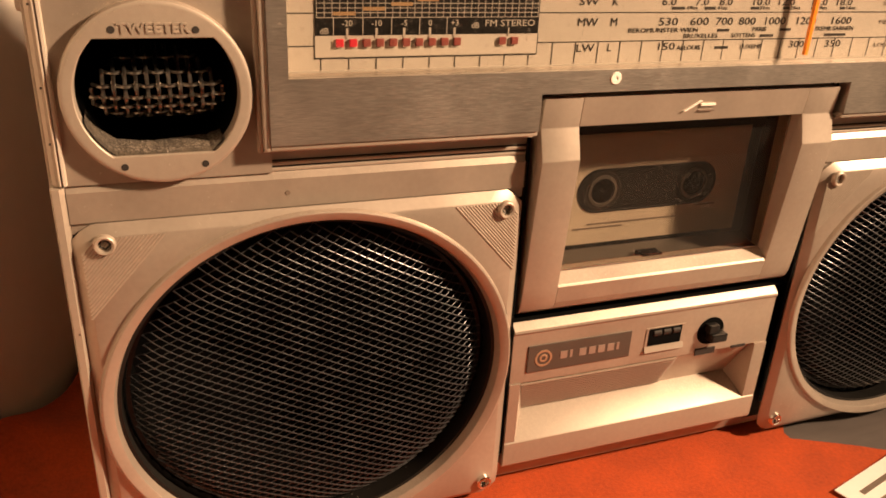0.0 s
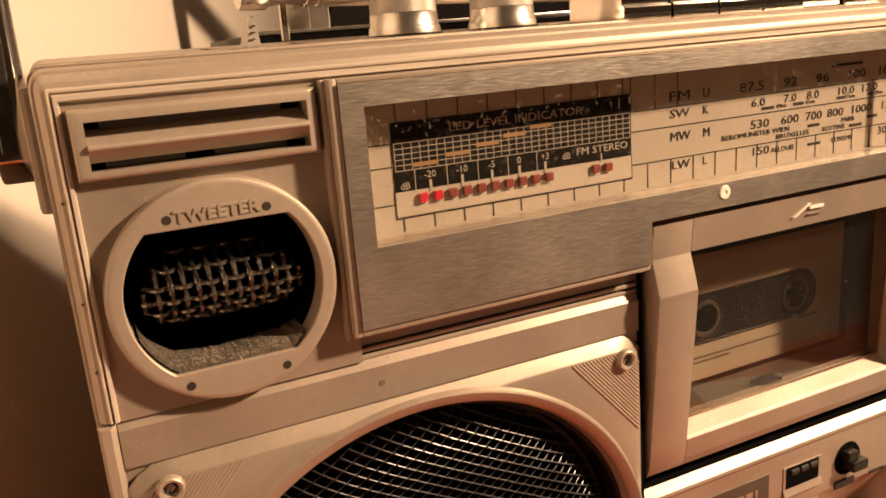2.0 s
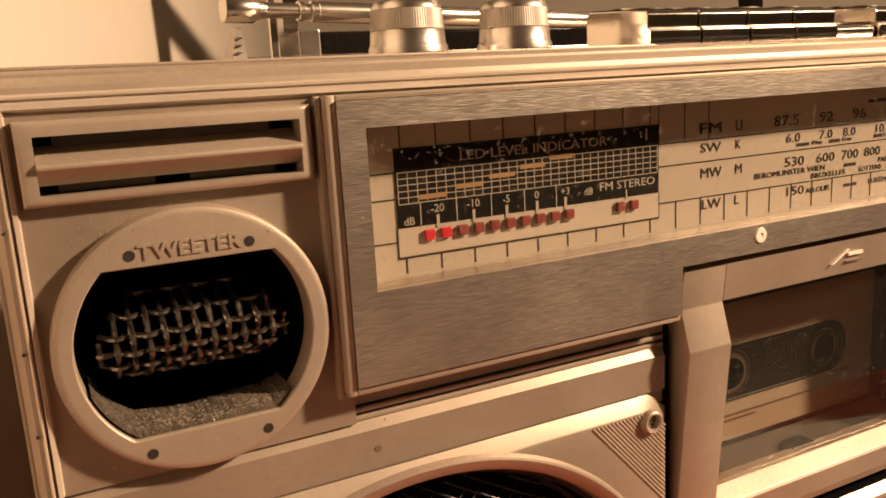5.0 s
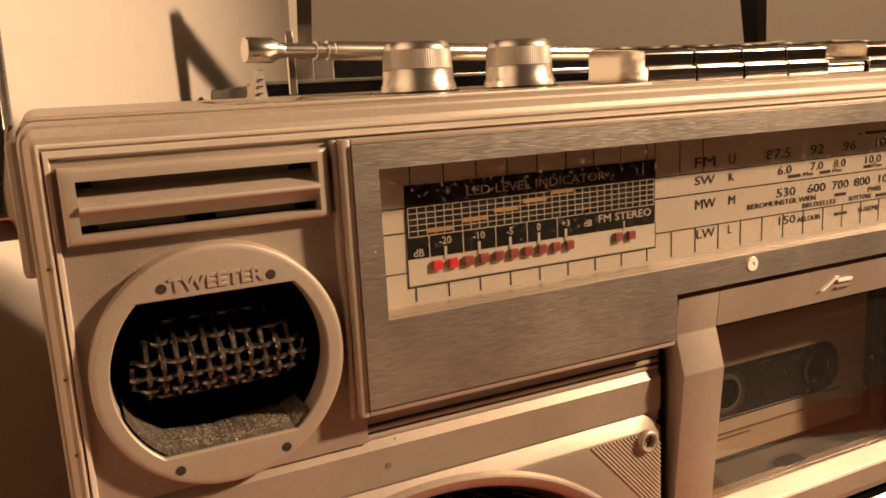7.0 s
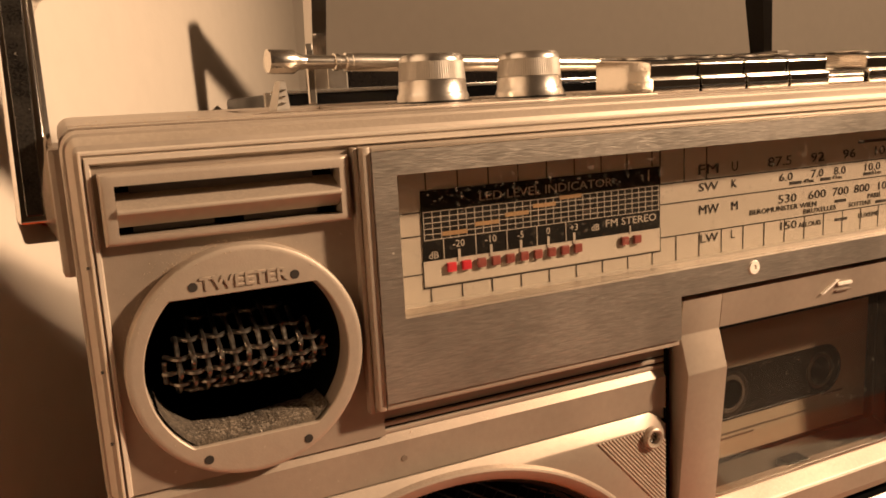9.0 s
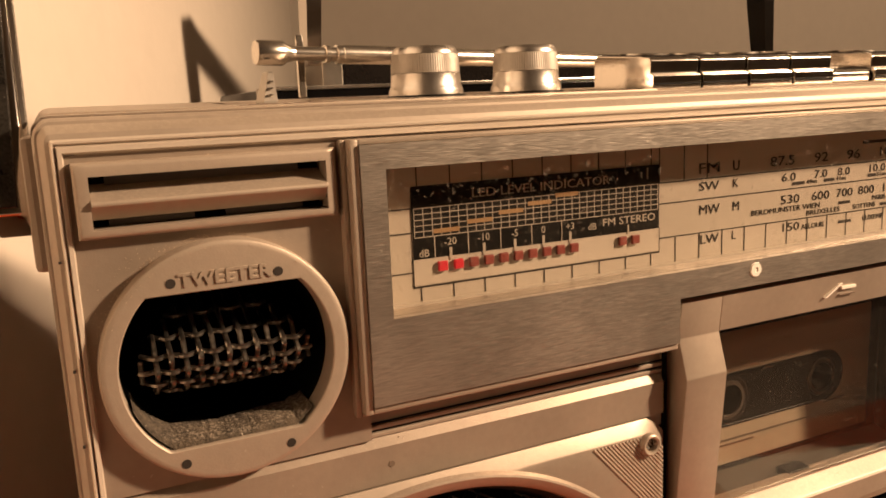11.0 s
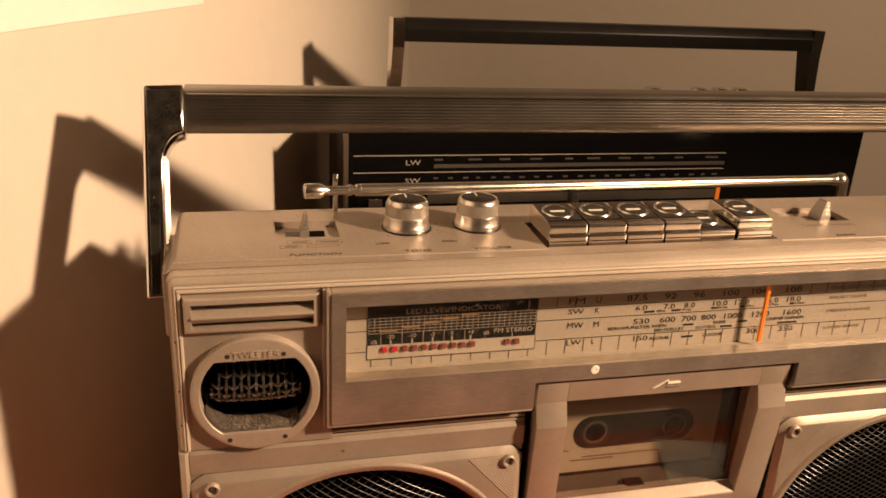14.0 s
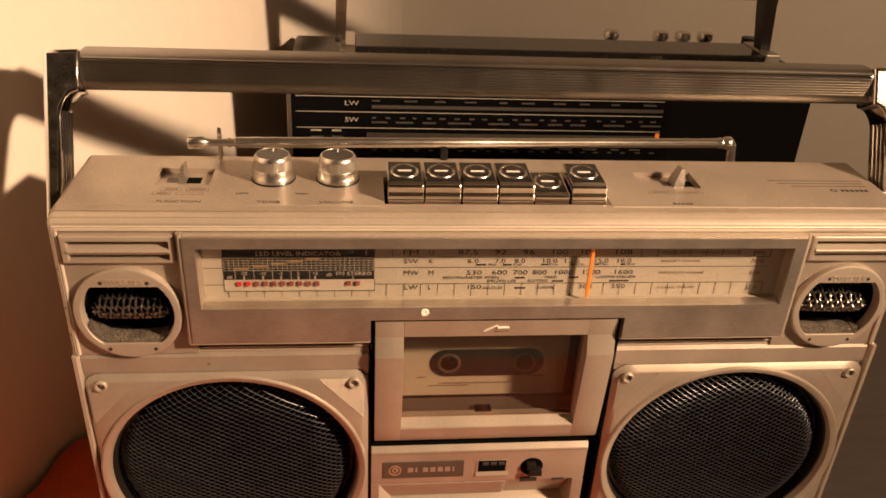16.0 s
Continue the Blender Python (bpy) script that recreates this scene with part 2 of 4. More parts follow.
def loft(bm, loops, cap0=False, cap1=False):
    rows = [[bm.verts.new(p) for p in lp] for lp in loops]
    k = len(rows[0])
    for a, b in zip(rows, rows[1:]):
        for i in range(k):
            bm.faces.new((a[i], a[(i + 1) % k], b[(i + 1) % k], b[i]))
    if cap0:
        bm.faces.new(rows[0])
    if cap1:
        bm.faces.new(rows[-1])
    return bm


def box(bm, x0, x1, y0, y1, z0, z1, bev=0.0):
    vs = [bm.verts.new((x, y, z)) for x in (x0, x1) for y in (y0, y1) for z in (z0, z1)]
    fs = [bm.faces.new([vs[i] for i in q]) for q in ((0, 1, 3, 2), (4, 6, 7, 5), (0, 4, 5, 1), (2, 3, 7, 6), (0, 2, 6, 4), (1, 5, 7, 3))]
    if bev:
        es = list({e for f in fs for e in f.edges})
        bmesh.ops.recalc_face_normals(bm, faces=fs)
        bmesh.ops.bevel(bm, geom=es, offset=bev, segments=2, affect="EDGES", profile=0.6)
    return bm


def prism(bm, profile, x0, x1, bev=0.0):
    """A (y, z) outline drawn out along x."""
    a = [bm.verts.new((x0, y, z)) for y, z in profile]
    b = [bm.verts.new((x1, y, z)) for y, z in profile]
    k = len(a)
    fs = [bm.faces.new(a), bm.faces.new(b)] + [bm.faces.new((a[i], a[(i + 1) % k], b[(i + 1) % k], b[i])) for i in range(k)]
    if bev:
        bmesh.ops.recalc_face_normals(bm, faces=fs)
        es = list({e for f in fs for e in f.edges if e.calc_face_angle(0) > 0.35})
        bmesh.ops.bevel(bm, geom=es, offset=bev, segments=2, affect="EDGES", profile=0.6)
    return bm


def ring(cx, cz, a, b, y, n=96):
    return [(cx + a * math.cos(2 * math.pi * i / n), y, cz + b * math.sin(2 * math.pi * i / n)) for i in range(n)]


def flat_ring(cx, cy, r, z, n=40, flute=0.0):
    return [(cx + (r - flute * (i % 2)) * math.cos(2 * math.pi * i / n), cy + (r - flute * (i % 2)) * math.sin(2 * math.pi * i / n), z) for i in range(n)]


def radial_rect(cx, cz, x0, x1, z0, z1, y, n=96, cut=5.0, a=1.0, b=1.0):
    """A rectangle with cut corners, sampled along the same rays as ring()."""
    pts = []
    for i in range(n):
        t = 2 * math.pi * i / n
        dx, dz = a * math.cos(t), b * math.sin(t)
        k = min(((x1 - cx) / dx) if dx > 1e-9 else 1e9, ((x0 - cx) / dx) if dx < -1e-9 else 1e9, ((z1 - cz) / dz) if dz > 1e-9 else 1e9, ((z0 - cz) / dz) if dz < -1e-9 else 1e9)
        hx, hz = (x1 if dx > 0 else x0), (z1 if dz > 0 else z0)
        s = abs(hx - cx) + abs(hz - cz) - cut
        k = min(k, s / (abs(dx) + abs(dz)))
        pts.append((cx + k * dx, y, cz + k * dz))
    if cut == 0:
        for c in ((x0, y, z0), (x0, y, z1), (x1, y, z0), (x1, y, z1)):
            near = min(range(n), key=lambda i: (pts[i][0] - c[0]) ** 2 + (pts[i][2] - c[2]) ** 2)
            pts[near] = c
    return pts


def tube(bm, p, q, stations, n=20):
    """A turned rod from p to q: stations of (distance from p, radius)."""
    p, q = Vector(p), Vector(q)
    d = (q - p).normalized()
    u = d.orthogonal().normalized()
    v = d.cross(u)
    loft(bm, [[tuple(p + d * s + (u * math.cos(2 * math.pi * i / n) + v * math.sin(2 * math.pi * i / n)) * r) for i in range(n)] for s, r in stations], True, True)
    return bm


def sheet(bm, us, vs, skip, point, depth):
    """A plate on a grid with rectangular openings: point(u, v, d) gives the corner at depth d."""
    grid = {}

    def at(i, j, d):
        key = (i, j, d)
        if key not in grid:
            grid[key] = bm.verts.new(point(us[i], vs[j], depth * d))
        return grid[key]

    cells = {(i, j) for i in range(len(us) - 1) for j in range(len(vs) - 1)} - set(skip)
    for i, j in cells:
        for d in (0, 1):
            bm.faces.new((at(i, j, d), at(i + 1, j, d), at(i + 1, j + 1, d), at(i, j + 1, d)))
        for (di, dj, a, b) in ((-1, 0, (0, 0), (0, 1)), (1, 0, (1, 0), (1, 1)), (0, -1, (0, 0), (1, 0)), (0, 1, (0, 1), (1, 1))):
            if (i + di, j + dj) not in cells:
                bm.faces.new((at(i + a[0], j + a[1], 0), at(i + b[0], j + b[1], 0), at(i + b[0], j + b[1], 1), at(i + a[0], j + a[1], 1)))
    return bm


def letters(bm, text, x, v, height, level, plane="front", width=0.0, thick=0.12, align="CENTER", slant=0.0, bold=0.0):
    """Solid letters in the built-in font, upright on a front at y = level or lying on a top at z = level(y)."""
    cu = bpy.data.curves.new("letters", "FONT")
    cu.body, cu.size, cu.align_x, cu.align_y, cu.extrude, cu.resolution_u, cu.shear, cu.offset = text, height / 0.69, align, "CENTER", thick / 2, 2, slant, bold
    ob = bpy.data.objects.new("letters", cu)
    scene.collection.objects.link(ob)
    me = bpy.data.meshes.new_from_object(ob.evaluated_get(bpy.context.evaluated_depsgraph_get()))
    xs = [p.co.x for p in me.vertices]
    wide = max(xs) - min(xs)
    k = width / wide if width else 1.0
    count = len(bm.verts)
    bm.from_mesh(me)
    bm.verts.ensure_lookup_table()
    for p in bm.verts[count:]:
        a, b, c = p.co
        if plane == "front":
            p.co = (x + a * k, level - c, v + b)
        else:
            p.co = (x + a * k, v + b, level(v + b) + c)
    bpy.data.objects.remove(ob)
    bpy.data.curves.remove(cu)
    bpy.data.meshes.remove(me)
    return bm


CX = 1.2


def mirror_x(x):
    return 2 * CX - x


# ---- the setting ----
def setting(name, bm, material, label, category):
    return tagged(part(name, bm, material), label, category, kind="structure")


def slanted_wall():
    bm = B()
    box(bm, -2900, 447, 0, 60, -760, 1700)
    bmesh.ops.rotate(bm, cent=(0, 0, 0), matrix=Matrix.Rotation(math.atan2(205, 118), 3, "Z"), verts=bm.verts[:])
    bmesh.ops.translate(bm, vec=(-246, 93, 0), verts=bm.verts[:])
    return bm


setting("wall_west", slanted_wall(), WALL, "smooth cream painted wall behind the two radios", "wall")
setting("wall_north", box(B(), -50, 2600, 478, 538, -760, 1700), WALL, "plain cream wall", "wall")
# unseen walls and ceiling, added to close the room and keep fill low
setting("wall_east", box(B(), 2540, 2600, -2500, 478, -760, 1700), UNSEEN_ROOM, "unseen wall added to close the room, dark brown to limit bounce", "wall")
setting("wall_south", box(B(), -1750, 2540, -2560, -2500, -760, 1700), UNSEEN_ROOM, "unseen wall added to close the room, dark brown to limit bounce", "wall")
setting("ceiling", box(B(), -1900, 2600, -2560, 538, 1700, 1740), UNSEEN_ROOM, "unseen ceiling added to close the room, dark brown to limit bounce", "ceiling")
setting("floor", box(B(), -1900, 2600, -2560, 538, -780, -760), FLOOR, "dark brown wooden floor", "floor")


def table():
    t = thing("table", (300, 100, -740), "dull grey-brown wooden table under an orange cloth", "table")
    bm = B()
    n = Vector((0.867, -0.498))
    ox, oy = -246 + 3 * n.x, 93 + 3 * n.y
    pts = [(ox - 118 * 3.2, oy - 205 * 3.2), (1150, oy - 205 * 3.2), (1150, 474), (ox + 118 * (474 - oy) / 205, 474)]
    loft(bm, [[(x, y, -30) for x, y in pts], [(x, y, -1.2) for x, y in pts]], True, True)
    part("tabletop", bm, WOOD, t)
    for x, y in ((-420, -480), (1100, -480), (1100, 430), (60, 430)):
        part("leg", box(B(), x - 30, x + 30, y - 30, y + 30, -760, -30, 3), WOOD, t)


def cloth():
    bm = B()
    nx, ny = 110, 80
    rows = []
    for j in range(ny + 1):
        row = []
        for i in range(nx + 1):
            y = -150 + j * 340 / ny
            lo = -246 + (y - 93) * 118 / 205 + 6
            hi = 96 - (y + 9) * 23 / 12 if y < 0 else 79 + 45 * min(1, y / 60)
            hi = min(hi, 330)
            x = lo + (hi - lo) * i / nx
            away = max(0.0, 1 - (x - lo) / 55)
            fold = away ** 1.5 * (19 + 13 * noise.noise((x * 0.02, y * 0.025, 1))) * (0.6 + 0.4 * math.sin(y * 0.09))
            crease = 0.7 * noise.noise((x * 0.03, y * 0.03, 7)) + 0.35 * noise.noise((x * 0.12, y * 0.12, 3))
            inside = -205 < x < 208 and -2 < y < 100
            row.append(bm.verts.new((x, y, (0.0 if inside else max(-0.6, crease)) + max(0, fold))))
        rows.append(row)
    for a, b in zip(rows, rows[1:]):
        for i in range(nx):
            bm.faces.new((a[i], a[i + 1], b[i + 1], b[i]))
    ext = bmesh.ops.extrude_face_region(bm, geom=bm.faces[:])
    bmesh.ops.translate(bm, vec=(0, 0, -0.9), verts=[g for g in ext["geom"] if isinstance(g, bmesh.types.BMVert)])
    tagged(part("tablecloth", bm, CLOTH, smooth=60), "bright orange woven cloth, rumpled against the wall, under the radio", "tablecloth")


def leaflet():
    t = thing("leaflet", (95, -60, 0), "white printed paper lying on the orange cloth", "paper")
    bm = B()
    c, d, e = Vector((72, -36)), Vector((38, 10)).normalized(), Vector((0.26, -0.966))
    q = [c, c + d * 150, c + d * 150 + e * 105, c + e * 105]
    loft(bm, [[(p.x, p.y, 1.3) for p in q], [(p.x, p.y, 1.7) for p in q]], True, True)
    part("page", bm, PAPER, t)
    for k in range(9):
        bm = B()
        s = c + e * (6 + 7 * k) + d * 8
        q = [s, s + d * (60 + 37 * ((k * 7) % 3)), s + d * (60 + 37 * ((k * 7) % 3)) + e * 2.4, s + e * 2.4]
        loft(bm, [[(p.x, p.y, 1.72) for p in q], [(p.x, p.y, 1.8) for p in q]], True, True)
        part("print_line", bm, INK_SOFT, t)


def wall_sheet():
    """A sheet of paper on the slanted wall."""
    t = thing("wall_calendar", (-240, 100, 290), "white paper sheet with dark numerals pinned on the wall", "calendar")

    def onto(ob):
        ob.matrix_basis = Matrix.Translation((-0.246, 0.093, 0)) @ Matrix.Rotation(math.atan2(205, 118), 4, "Z") @ ob.matrix_basis
        return ob

    bm = B()
    pts = [(-260, 281.5), (105, 294), (105, 560), (-260, 560)]
    loft(bm, [[(x, -0.4, z) for x, z in pts], [(x, -1.0, z) for x, z in pts]], True, True)
    onto(part("page", bm, PAPER, t))
    onto(part("numeral", letters(B(), "23", -12.5, 304.5, 7.6, -1.1, width=13.5), INK, t))
    onto(part("dash", box(B(), -1, 4, -1.3, -1.05, 304.6, 305.7), INK, t))
    onto(part("numeral", letters(B(), "1", 9.5, 305, 7.6, -1.1), INK, t))
    for k in range(3):
        onto(part("print_line", box(B(), -45 + 6 * k, -43.6 + 6 * k, -1.3, -1.05, 300, 306.5), INK, t))


table()
cloth()
leaflet()
wall_sheet()

# ---- the cassette radio ----
RADIO = thing("cassette_radio", (0, 50, 0), "silver-champagne stereo cassette radio with chrome keys and folded antenna", "radio")


def top_z(y):
    return 213.7 + (y - 10.5) * 0.036


LEFT, RIGHT = 1, -1


def sx(side, x):
    return x if side == LEFT else mirror_x(x)


# shell
SIDE = [(7, 3), (4.5, 6), (4.5, 139), (6.5, 141), (6.5, 207.6), (69, 207.6), (72, 196), (96, 190), (96, 12), (88, 3)]
body = part("body", box(B(), -199.3, 201.2, 92, 95.8, 6, 192), PLASTIC, RADIO, "champagne silver plastic shell")
part("side_wall", prism(B(), SIDE, -202.9, -199.0, 0.7), PLASTIC, body, "", 40)
part("side_wall", prism(B(), SIDE, 200.9, 205.3, 0.7), PLASTIC, body, "", 40)
part("bottom", box(B(), -199.0, 200.9, 12, 92, 2.6, 5.6), PLASTIC, body)
part("front_foot", prism(B(), [(9.5, 13.5), (12, 2.4), (16, 2.4), (16, 13.5)], -60.4, 62.8, 0.3), PLASTIC, body)
part("roof", prism(B(), [(6.6, 206.0), (6.6, 207.6), (69, 207.6), (72, 196), (92, 192), (92, 190), (70, 194), (67, 206)], -199.0, 200.9), PLASTIC, body)
for x0, x1 in ((-199.0, -61.2), (63.6, 200.9)):
    part("front_rail", prism(B(), [(5.0, 126), (5.0, 129.35), (4.2, 129.5), (4.2, 138.3), (5.4, 140.3), (8.5, 140.3), (8.5, 126)], x0, x1), PLASTIC, body)
for x0, x1 in ((-143.8, -61.2), (63.6, 146.2)):
    part("front_rail", box(B(), x0, x1, 6.0, 8.5, 140.4, 147.0), PLASTIC, body)
for s0, s1, tip in ((-202.8, -200.4, -199.2), (205.2, 202.8, 201.6)):
    for z0, z1, y0, y1 in ((6, 140.2, 2.4, 4.45),):
        bm = loft(B(), [[(s0, y1, z), (s0 + (0.6 if s0 < 0 else -0.6), y0, z), (s1, y0, z), (tip, y1, z)] for z in (z0, z1)], True, True)
        part("edge_bead", bm, PLASTIC_LIGHT, body)
for z in (187.5, 167.0, 152.3, 96.0):
    part("chip", box(B(), -201.1, -200.6, 3.3 if z > 140 else 2.25, 4.0 if z > 140 else 2.7, z, z + 0.4), INK, body)
for x0, x1 in ((-199.0, -143.8), (146.2, 200.9)):
    cx = -172.8 if x0 < 0 else mirror_x(-172.8)
    part("tweeter_board", loft(B(), [ring(cx, 165, 23, 23, 4.4, 120), radial_rect(cx, 165, x0, x1, 140.4, 190, 4.4, 120, 0), radial_rect(cx, 165, x0, x1, 140.4, 190, 6.4, 120, 0), ring(cx, 165, 23, 23, 6.4, 120)]), PLASTIC, body)
    v0, v1 = (-196.3, -150.8) if x0 < 0 else (mirror_x(-150.8), mirror_x(-196.3))
    part("vent_board", sheet(B(), [x0, v0, v1, x1], [190, 192.6, 204.2, 206.55], [(1, 1)], lambda u, v, d: (u, 4.4 + d, v), 2.0), PLASTIC, body)
for fx in (-170, 172):
    for fy in (18, 80):
        part("foot", tube(B(), (fx, fy, 0), (fx, fy, 4), [(0, 7), (3.4, 7.4), (3.6, 7.4)]), RUBBER, RADIO)

bm = B()
xs = [-203.0, -163, -137.5, -54.8, 54.3, 75.5, 106.5, 205.4]
ys = [10.5, 17.8, 37, 47, 55.5, 70.5]
sheet(bm, xs, ys, [(3, 1), (3, 2), (1, 2), (1, 3), (5, 2), (5, 3)], lambda u, v, d: (u, v, top_z(v) - d), 6.0)
bmesh.ops.recalc_face_normals(bm, faces=bm.faces[:])
ends = [e for e in bm.edges if all(abs(abs(v.co.x - 1.2) - 204.2) < 0.01 and v.co.z > 212 for v in e.verts)]
bmesh.ops.bevel(bm, geom=ends, offset=3.2, segments=4, affect="EDGES", profile=0.5)
part("top_panel", bm, PLASTIC, RADIO, "dusty champagne plastic top", 35)
# front lip: a moulding that runs up one side of the face, round the corner, along the top and down the other side
def moulding(name, section, material):
    """section: (y, distance in from the outer edge)."""
    R, steps = 4.4, 7
    loops = []
    for side in (LEFT, RIGHT):
        legs = []
        for k in range(-1, steps):
            row = []
            for y, o in section:
                r, q = R - o, radians(90 * k / (steps - 1))
                in_x, in_z = (R - r * math.cos(q), R - r * math.sin(q)) if r > 0 else (o, o)
                z = 213.3 - in_z if k >= 0 else 140.8
                if k < 0:
                    in_x = o
                x = -203.0 + in_x * 0.74
                row.append((sx(side, x), y, z))
            legs.append(row)
        loops += legs if side == LEFT else legs[::-1]
    bm = loft(B(), loops, True, True)
    bmesh.ops.remove_doubles(bm, verts=bm.verts[:], dist=0.001)
    part(name, bm, material, RADIO, smooth=28)


moulding("top_front_lip", [(10.45, 0), (9.4, 0), (7.6, 0.4), (7.0, 0.8), (5.2, 1.6), (4.0, 2.8), (3.6, 4.3), (4.1, 5.1), (10.45, 5.1)], PLASTIC_LIGHT)
moulding("lip_bead", [(7.3, 0.75), (6.7, 0.5), (6.2, 0.65), (6.1, 1.3)], PLASTIC_LIGHT)
# edge lines in the paler colour that carries the glint
moulding("glint_line", [(4.5, 3.1), (3.3, 4.2), (3.4, 4.55), (4.5, 4.55)], EDGE)
moulding("glint_line", [(4.6, 4.7), (3.1, 5.3), (3.3, 6.2), (4.5, 6.6)], EDGE)
part("top_line", box(B(), -201, 203, 10.46, 10.9, 213.2, 213.45), INK_SOFT, RADIO)
for x0, x1 in ((-201, -55.0), (54.5, 203)):
    part("top_step", prism(B(), [(15.4, 213.5), (15.6, 214.2), (16.2, 214.2), (16.4, 213.5)], x0, x1), PLASTIC_LIGHT, RADIO)
part("top_edge_rib", prism(B(), [(4.7, 207.9), (4.2, 207.5), (4.2, 206.9), (4.6, 206.2), (6.4, 206.2), (6.4, 207.9)], -196.5, 198.4, 0.2), PLASTIC_LIGHT, RADIO)
# dark strip drawn in for the shade of the groove below the lip
part("groove_shade", box(B(), -196, 198, 4.6, 5.2, 207.95, 208.3), INK_SOFT, RADIO)
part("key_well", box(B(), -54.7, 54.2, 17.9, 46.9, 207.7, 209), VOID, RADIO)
part("slot_floor", box(B(), -162.9, -137.6, 37.1, 55.4, 207.7, 212.9), PLASTIC, RADIO)
part("slot_floor", box(B(), 75.6, 106.4, 37.1, 55.4, 207.7, 212.9), PLASTIC, RADIO)

# face: vents, tweeters


def span(side, a, b):
    return sorted((sx(side, a), sx(side, b)))


def vent(side):
    x0, x1 = span(side, -197.3, -148.7)
    bm = sheet(B(), [x0, x0 + 2.6, x1 - 2.2, x1], [191.4, 193.0, 202.7, 205.2], [(1, 1)], lambda u, v, d: (u, 1.7 + d, v), 4.7)
    es = [e for e in bm.edges if all(abs(v.co.y - 1.7) < 1e-5 for v in e.verts) and (all(abs(v.co.x - x0) < 1e-5 for v in e.verts) or all(abs(v.co.x - x1) < 1e-5 for v in e.verts) or all(abs(v.co.z - 191.4) < 1e-5 for v in e.verts) or all(abs(v.co.z - 205.2) < 1e-5 for v in e.verts))]
    bmesh.ops.recalc_face_normals(bm, faces=bm.faces[:])
    bmesh.ops.bevel(bm, geom=es, offset=0.9, segments=3, affect="EDGES", profile=0.5)
    v = part("vent", bm, PLASTIC_LIGHT, RADIO, smooth=40)
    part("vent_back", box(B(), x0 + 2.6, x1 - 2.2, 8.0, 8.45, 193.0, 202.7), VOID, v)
    part("slat", prism(B(), [(0.8, 197.8), (1.0, 198.2), (7.95, 201.0), (7.95, 195.2), (4.6, 194.6), (3.7, 194.8), (0.85, 197.4)], x0 + 2.62, x1 - 2.22, 0.12), PLASTIC_LIGHT, v)
    for a, b, z0, z1 in ((x0 + 5.5, x0 + 21, 193.1, 194.6), (x0 + 27, x1 - 6, 193.1, 194.6), (x0 + 5.5, x1 - 6.5, 200.6, 202.4)):
        part("vent_rib", box(B(), a, b, 7.2, 7.97, z0, z1), VENT_GREY, v)


def tweeter(side):
    cx, cz = sx(side, -172.8), 165.0
    n = 120
    hole = []
    for x, y, z in ring(cx, cz, 21.0, 21.0, 0, n):
        hole.append((x, 0, min(max(z, 148.6), 179.8)))
    bm = B()

    def shift(y, grow=0.0):
        return [(cx + (x - cx) * (1 + grow), y, cz + (z - cz) * (1 + grow)) for x, _, z in hole]

    loft(bm, [ring(cx, cz, 24.3, 24.3, 6.4, n), ring(cx, cz, 24.25, 24.25, 1.8, n), ring(cx, cz, 23.95, 23.95, 1.2, n), ring(cx, cz, 23.5, 23.5, 0.98, n), ring(cx, cz, 22.8, 22.8, 0.95, n), shift(0.95), shift(1.2, -0.012), shift(6.3, -0.02)])
    t = part("tweeter", bm, PLASTIC_LIGHT, RADIO, smooth=35)
    bm = B()
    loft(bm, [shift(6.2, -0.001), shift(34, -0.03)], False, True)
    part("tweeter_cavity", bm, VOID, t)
    part("raised_name", letters(B(), "TWEETER", cx + 0.2, 182.1, 2.5, 0.9, width=17.8, thick=0.45, bold=0.09), PLASTIC_LIGHT, t)
    for hx, hz in ((cx - 10.0, 181.9), (cx + 10.4, 181.7), (cx - 10.5, 145.9), (cx + 10.3, 145.6)):
        part("pin_hole", tube(B(), (hx, 0.85, hz), (hx, 1.4, hz), [(0, 0.95), (0.5, 0.95)], 16), INK, t)
    # crumbs of dust caught along the upper rim
    rnd = random.Random(11 if side == LEFT else 12)
    bm = B()
    for k in range(700):
        a = radians(rnd.gauss(125, 26))
        q = rnd.uniform(23.0, 25.2) if rnd.random() < 0.9 else rnd.uniform(25, 28)
        y = 1.2 + (q - 23.2) * 1.9 if q < 24.3 else 4.37
        s = rnd.uniform(0.04, 0.15)
        x, z = cx + q * math.cos(a), cz + q * math.sin(a)
        tip = bm.verts.new((x, y - s * 1.4, z + s * 0.4))
        base = [bm.verts.new((x + s * rnd.uniform(0.6, 1.6) * math.cos(w), y + 0.05, z + s * math.sin(w))) for w in (0.3, 2.4, 4.5)]
        for i in range(3):
            bm.faces.new((tip, base[i], base[(i + 1) % 3]))
        bm.faces.new(base)
    tagged(part("dust", bm, DUST, t, "crumbs of pale dust"), kind="stuff")
    # woven wire cloth, bulging outwards
    pitch, high, r = 2.75, 2.75, 0.54
    across = [i for i in range(-7, 8)]

    def wire(points):
        k = 6
        loops = []
        for a, p in enumerate(points):
            d = (points[min(a + 1, len(points) - 1)] - points[max(a - 1, 0)]).normalized()
            u = d.cross(Vector((0, 1, 0))).normalized()
            w = d.cross(u)
            loops.append([tuple(p + (u * math.cos(2 * math.pi * i / k) + w * math.sin(2 * math.pi * i / k)) * r) for i in range(k)])
        part("wire", loft(B(), loops, True, True), WIRE, t, "", 50)

    def deep(x, z):
        u = z - 0.5
        return 3.2 + 0.003 * (x - 2) ** 2 + (0.20 * u * u if u > 0 else 0.15 * u * u - 0.004 * u ** 3) + 3.0 * (x / 17.5) ** 8

    for i in across:
        pts_v, pts_h = [], []
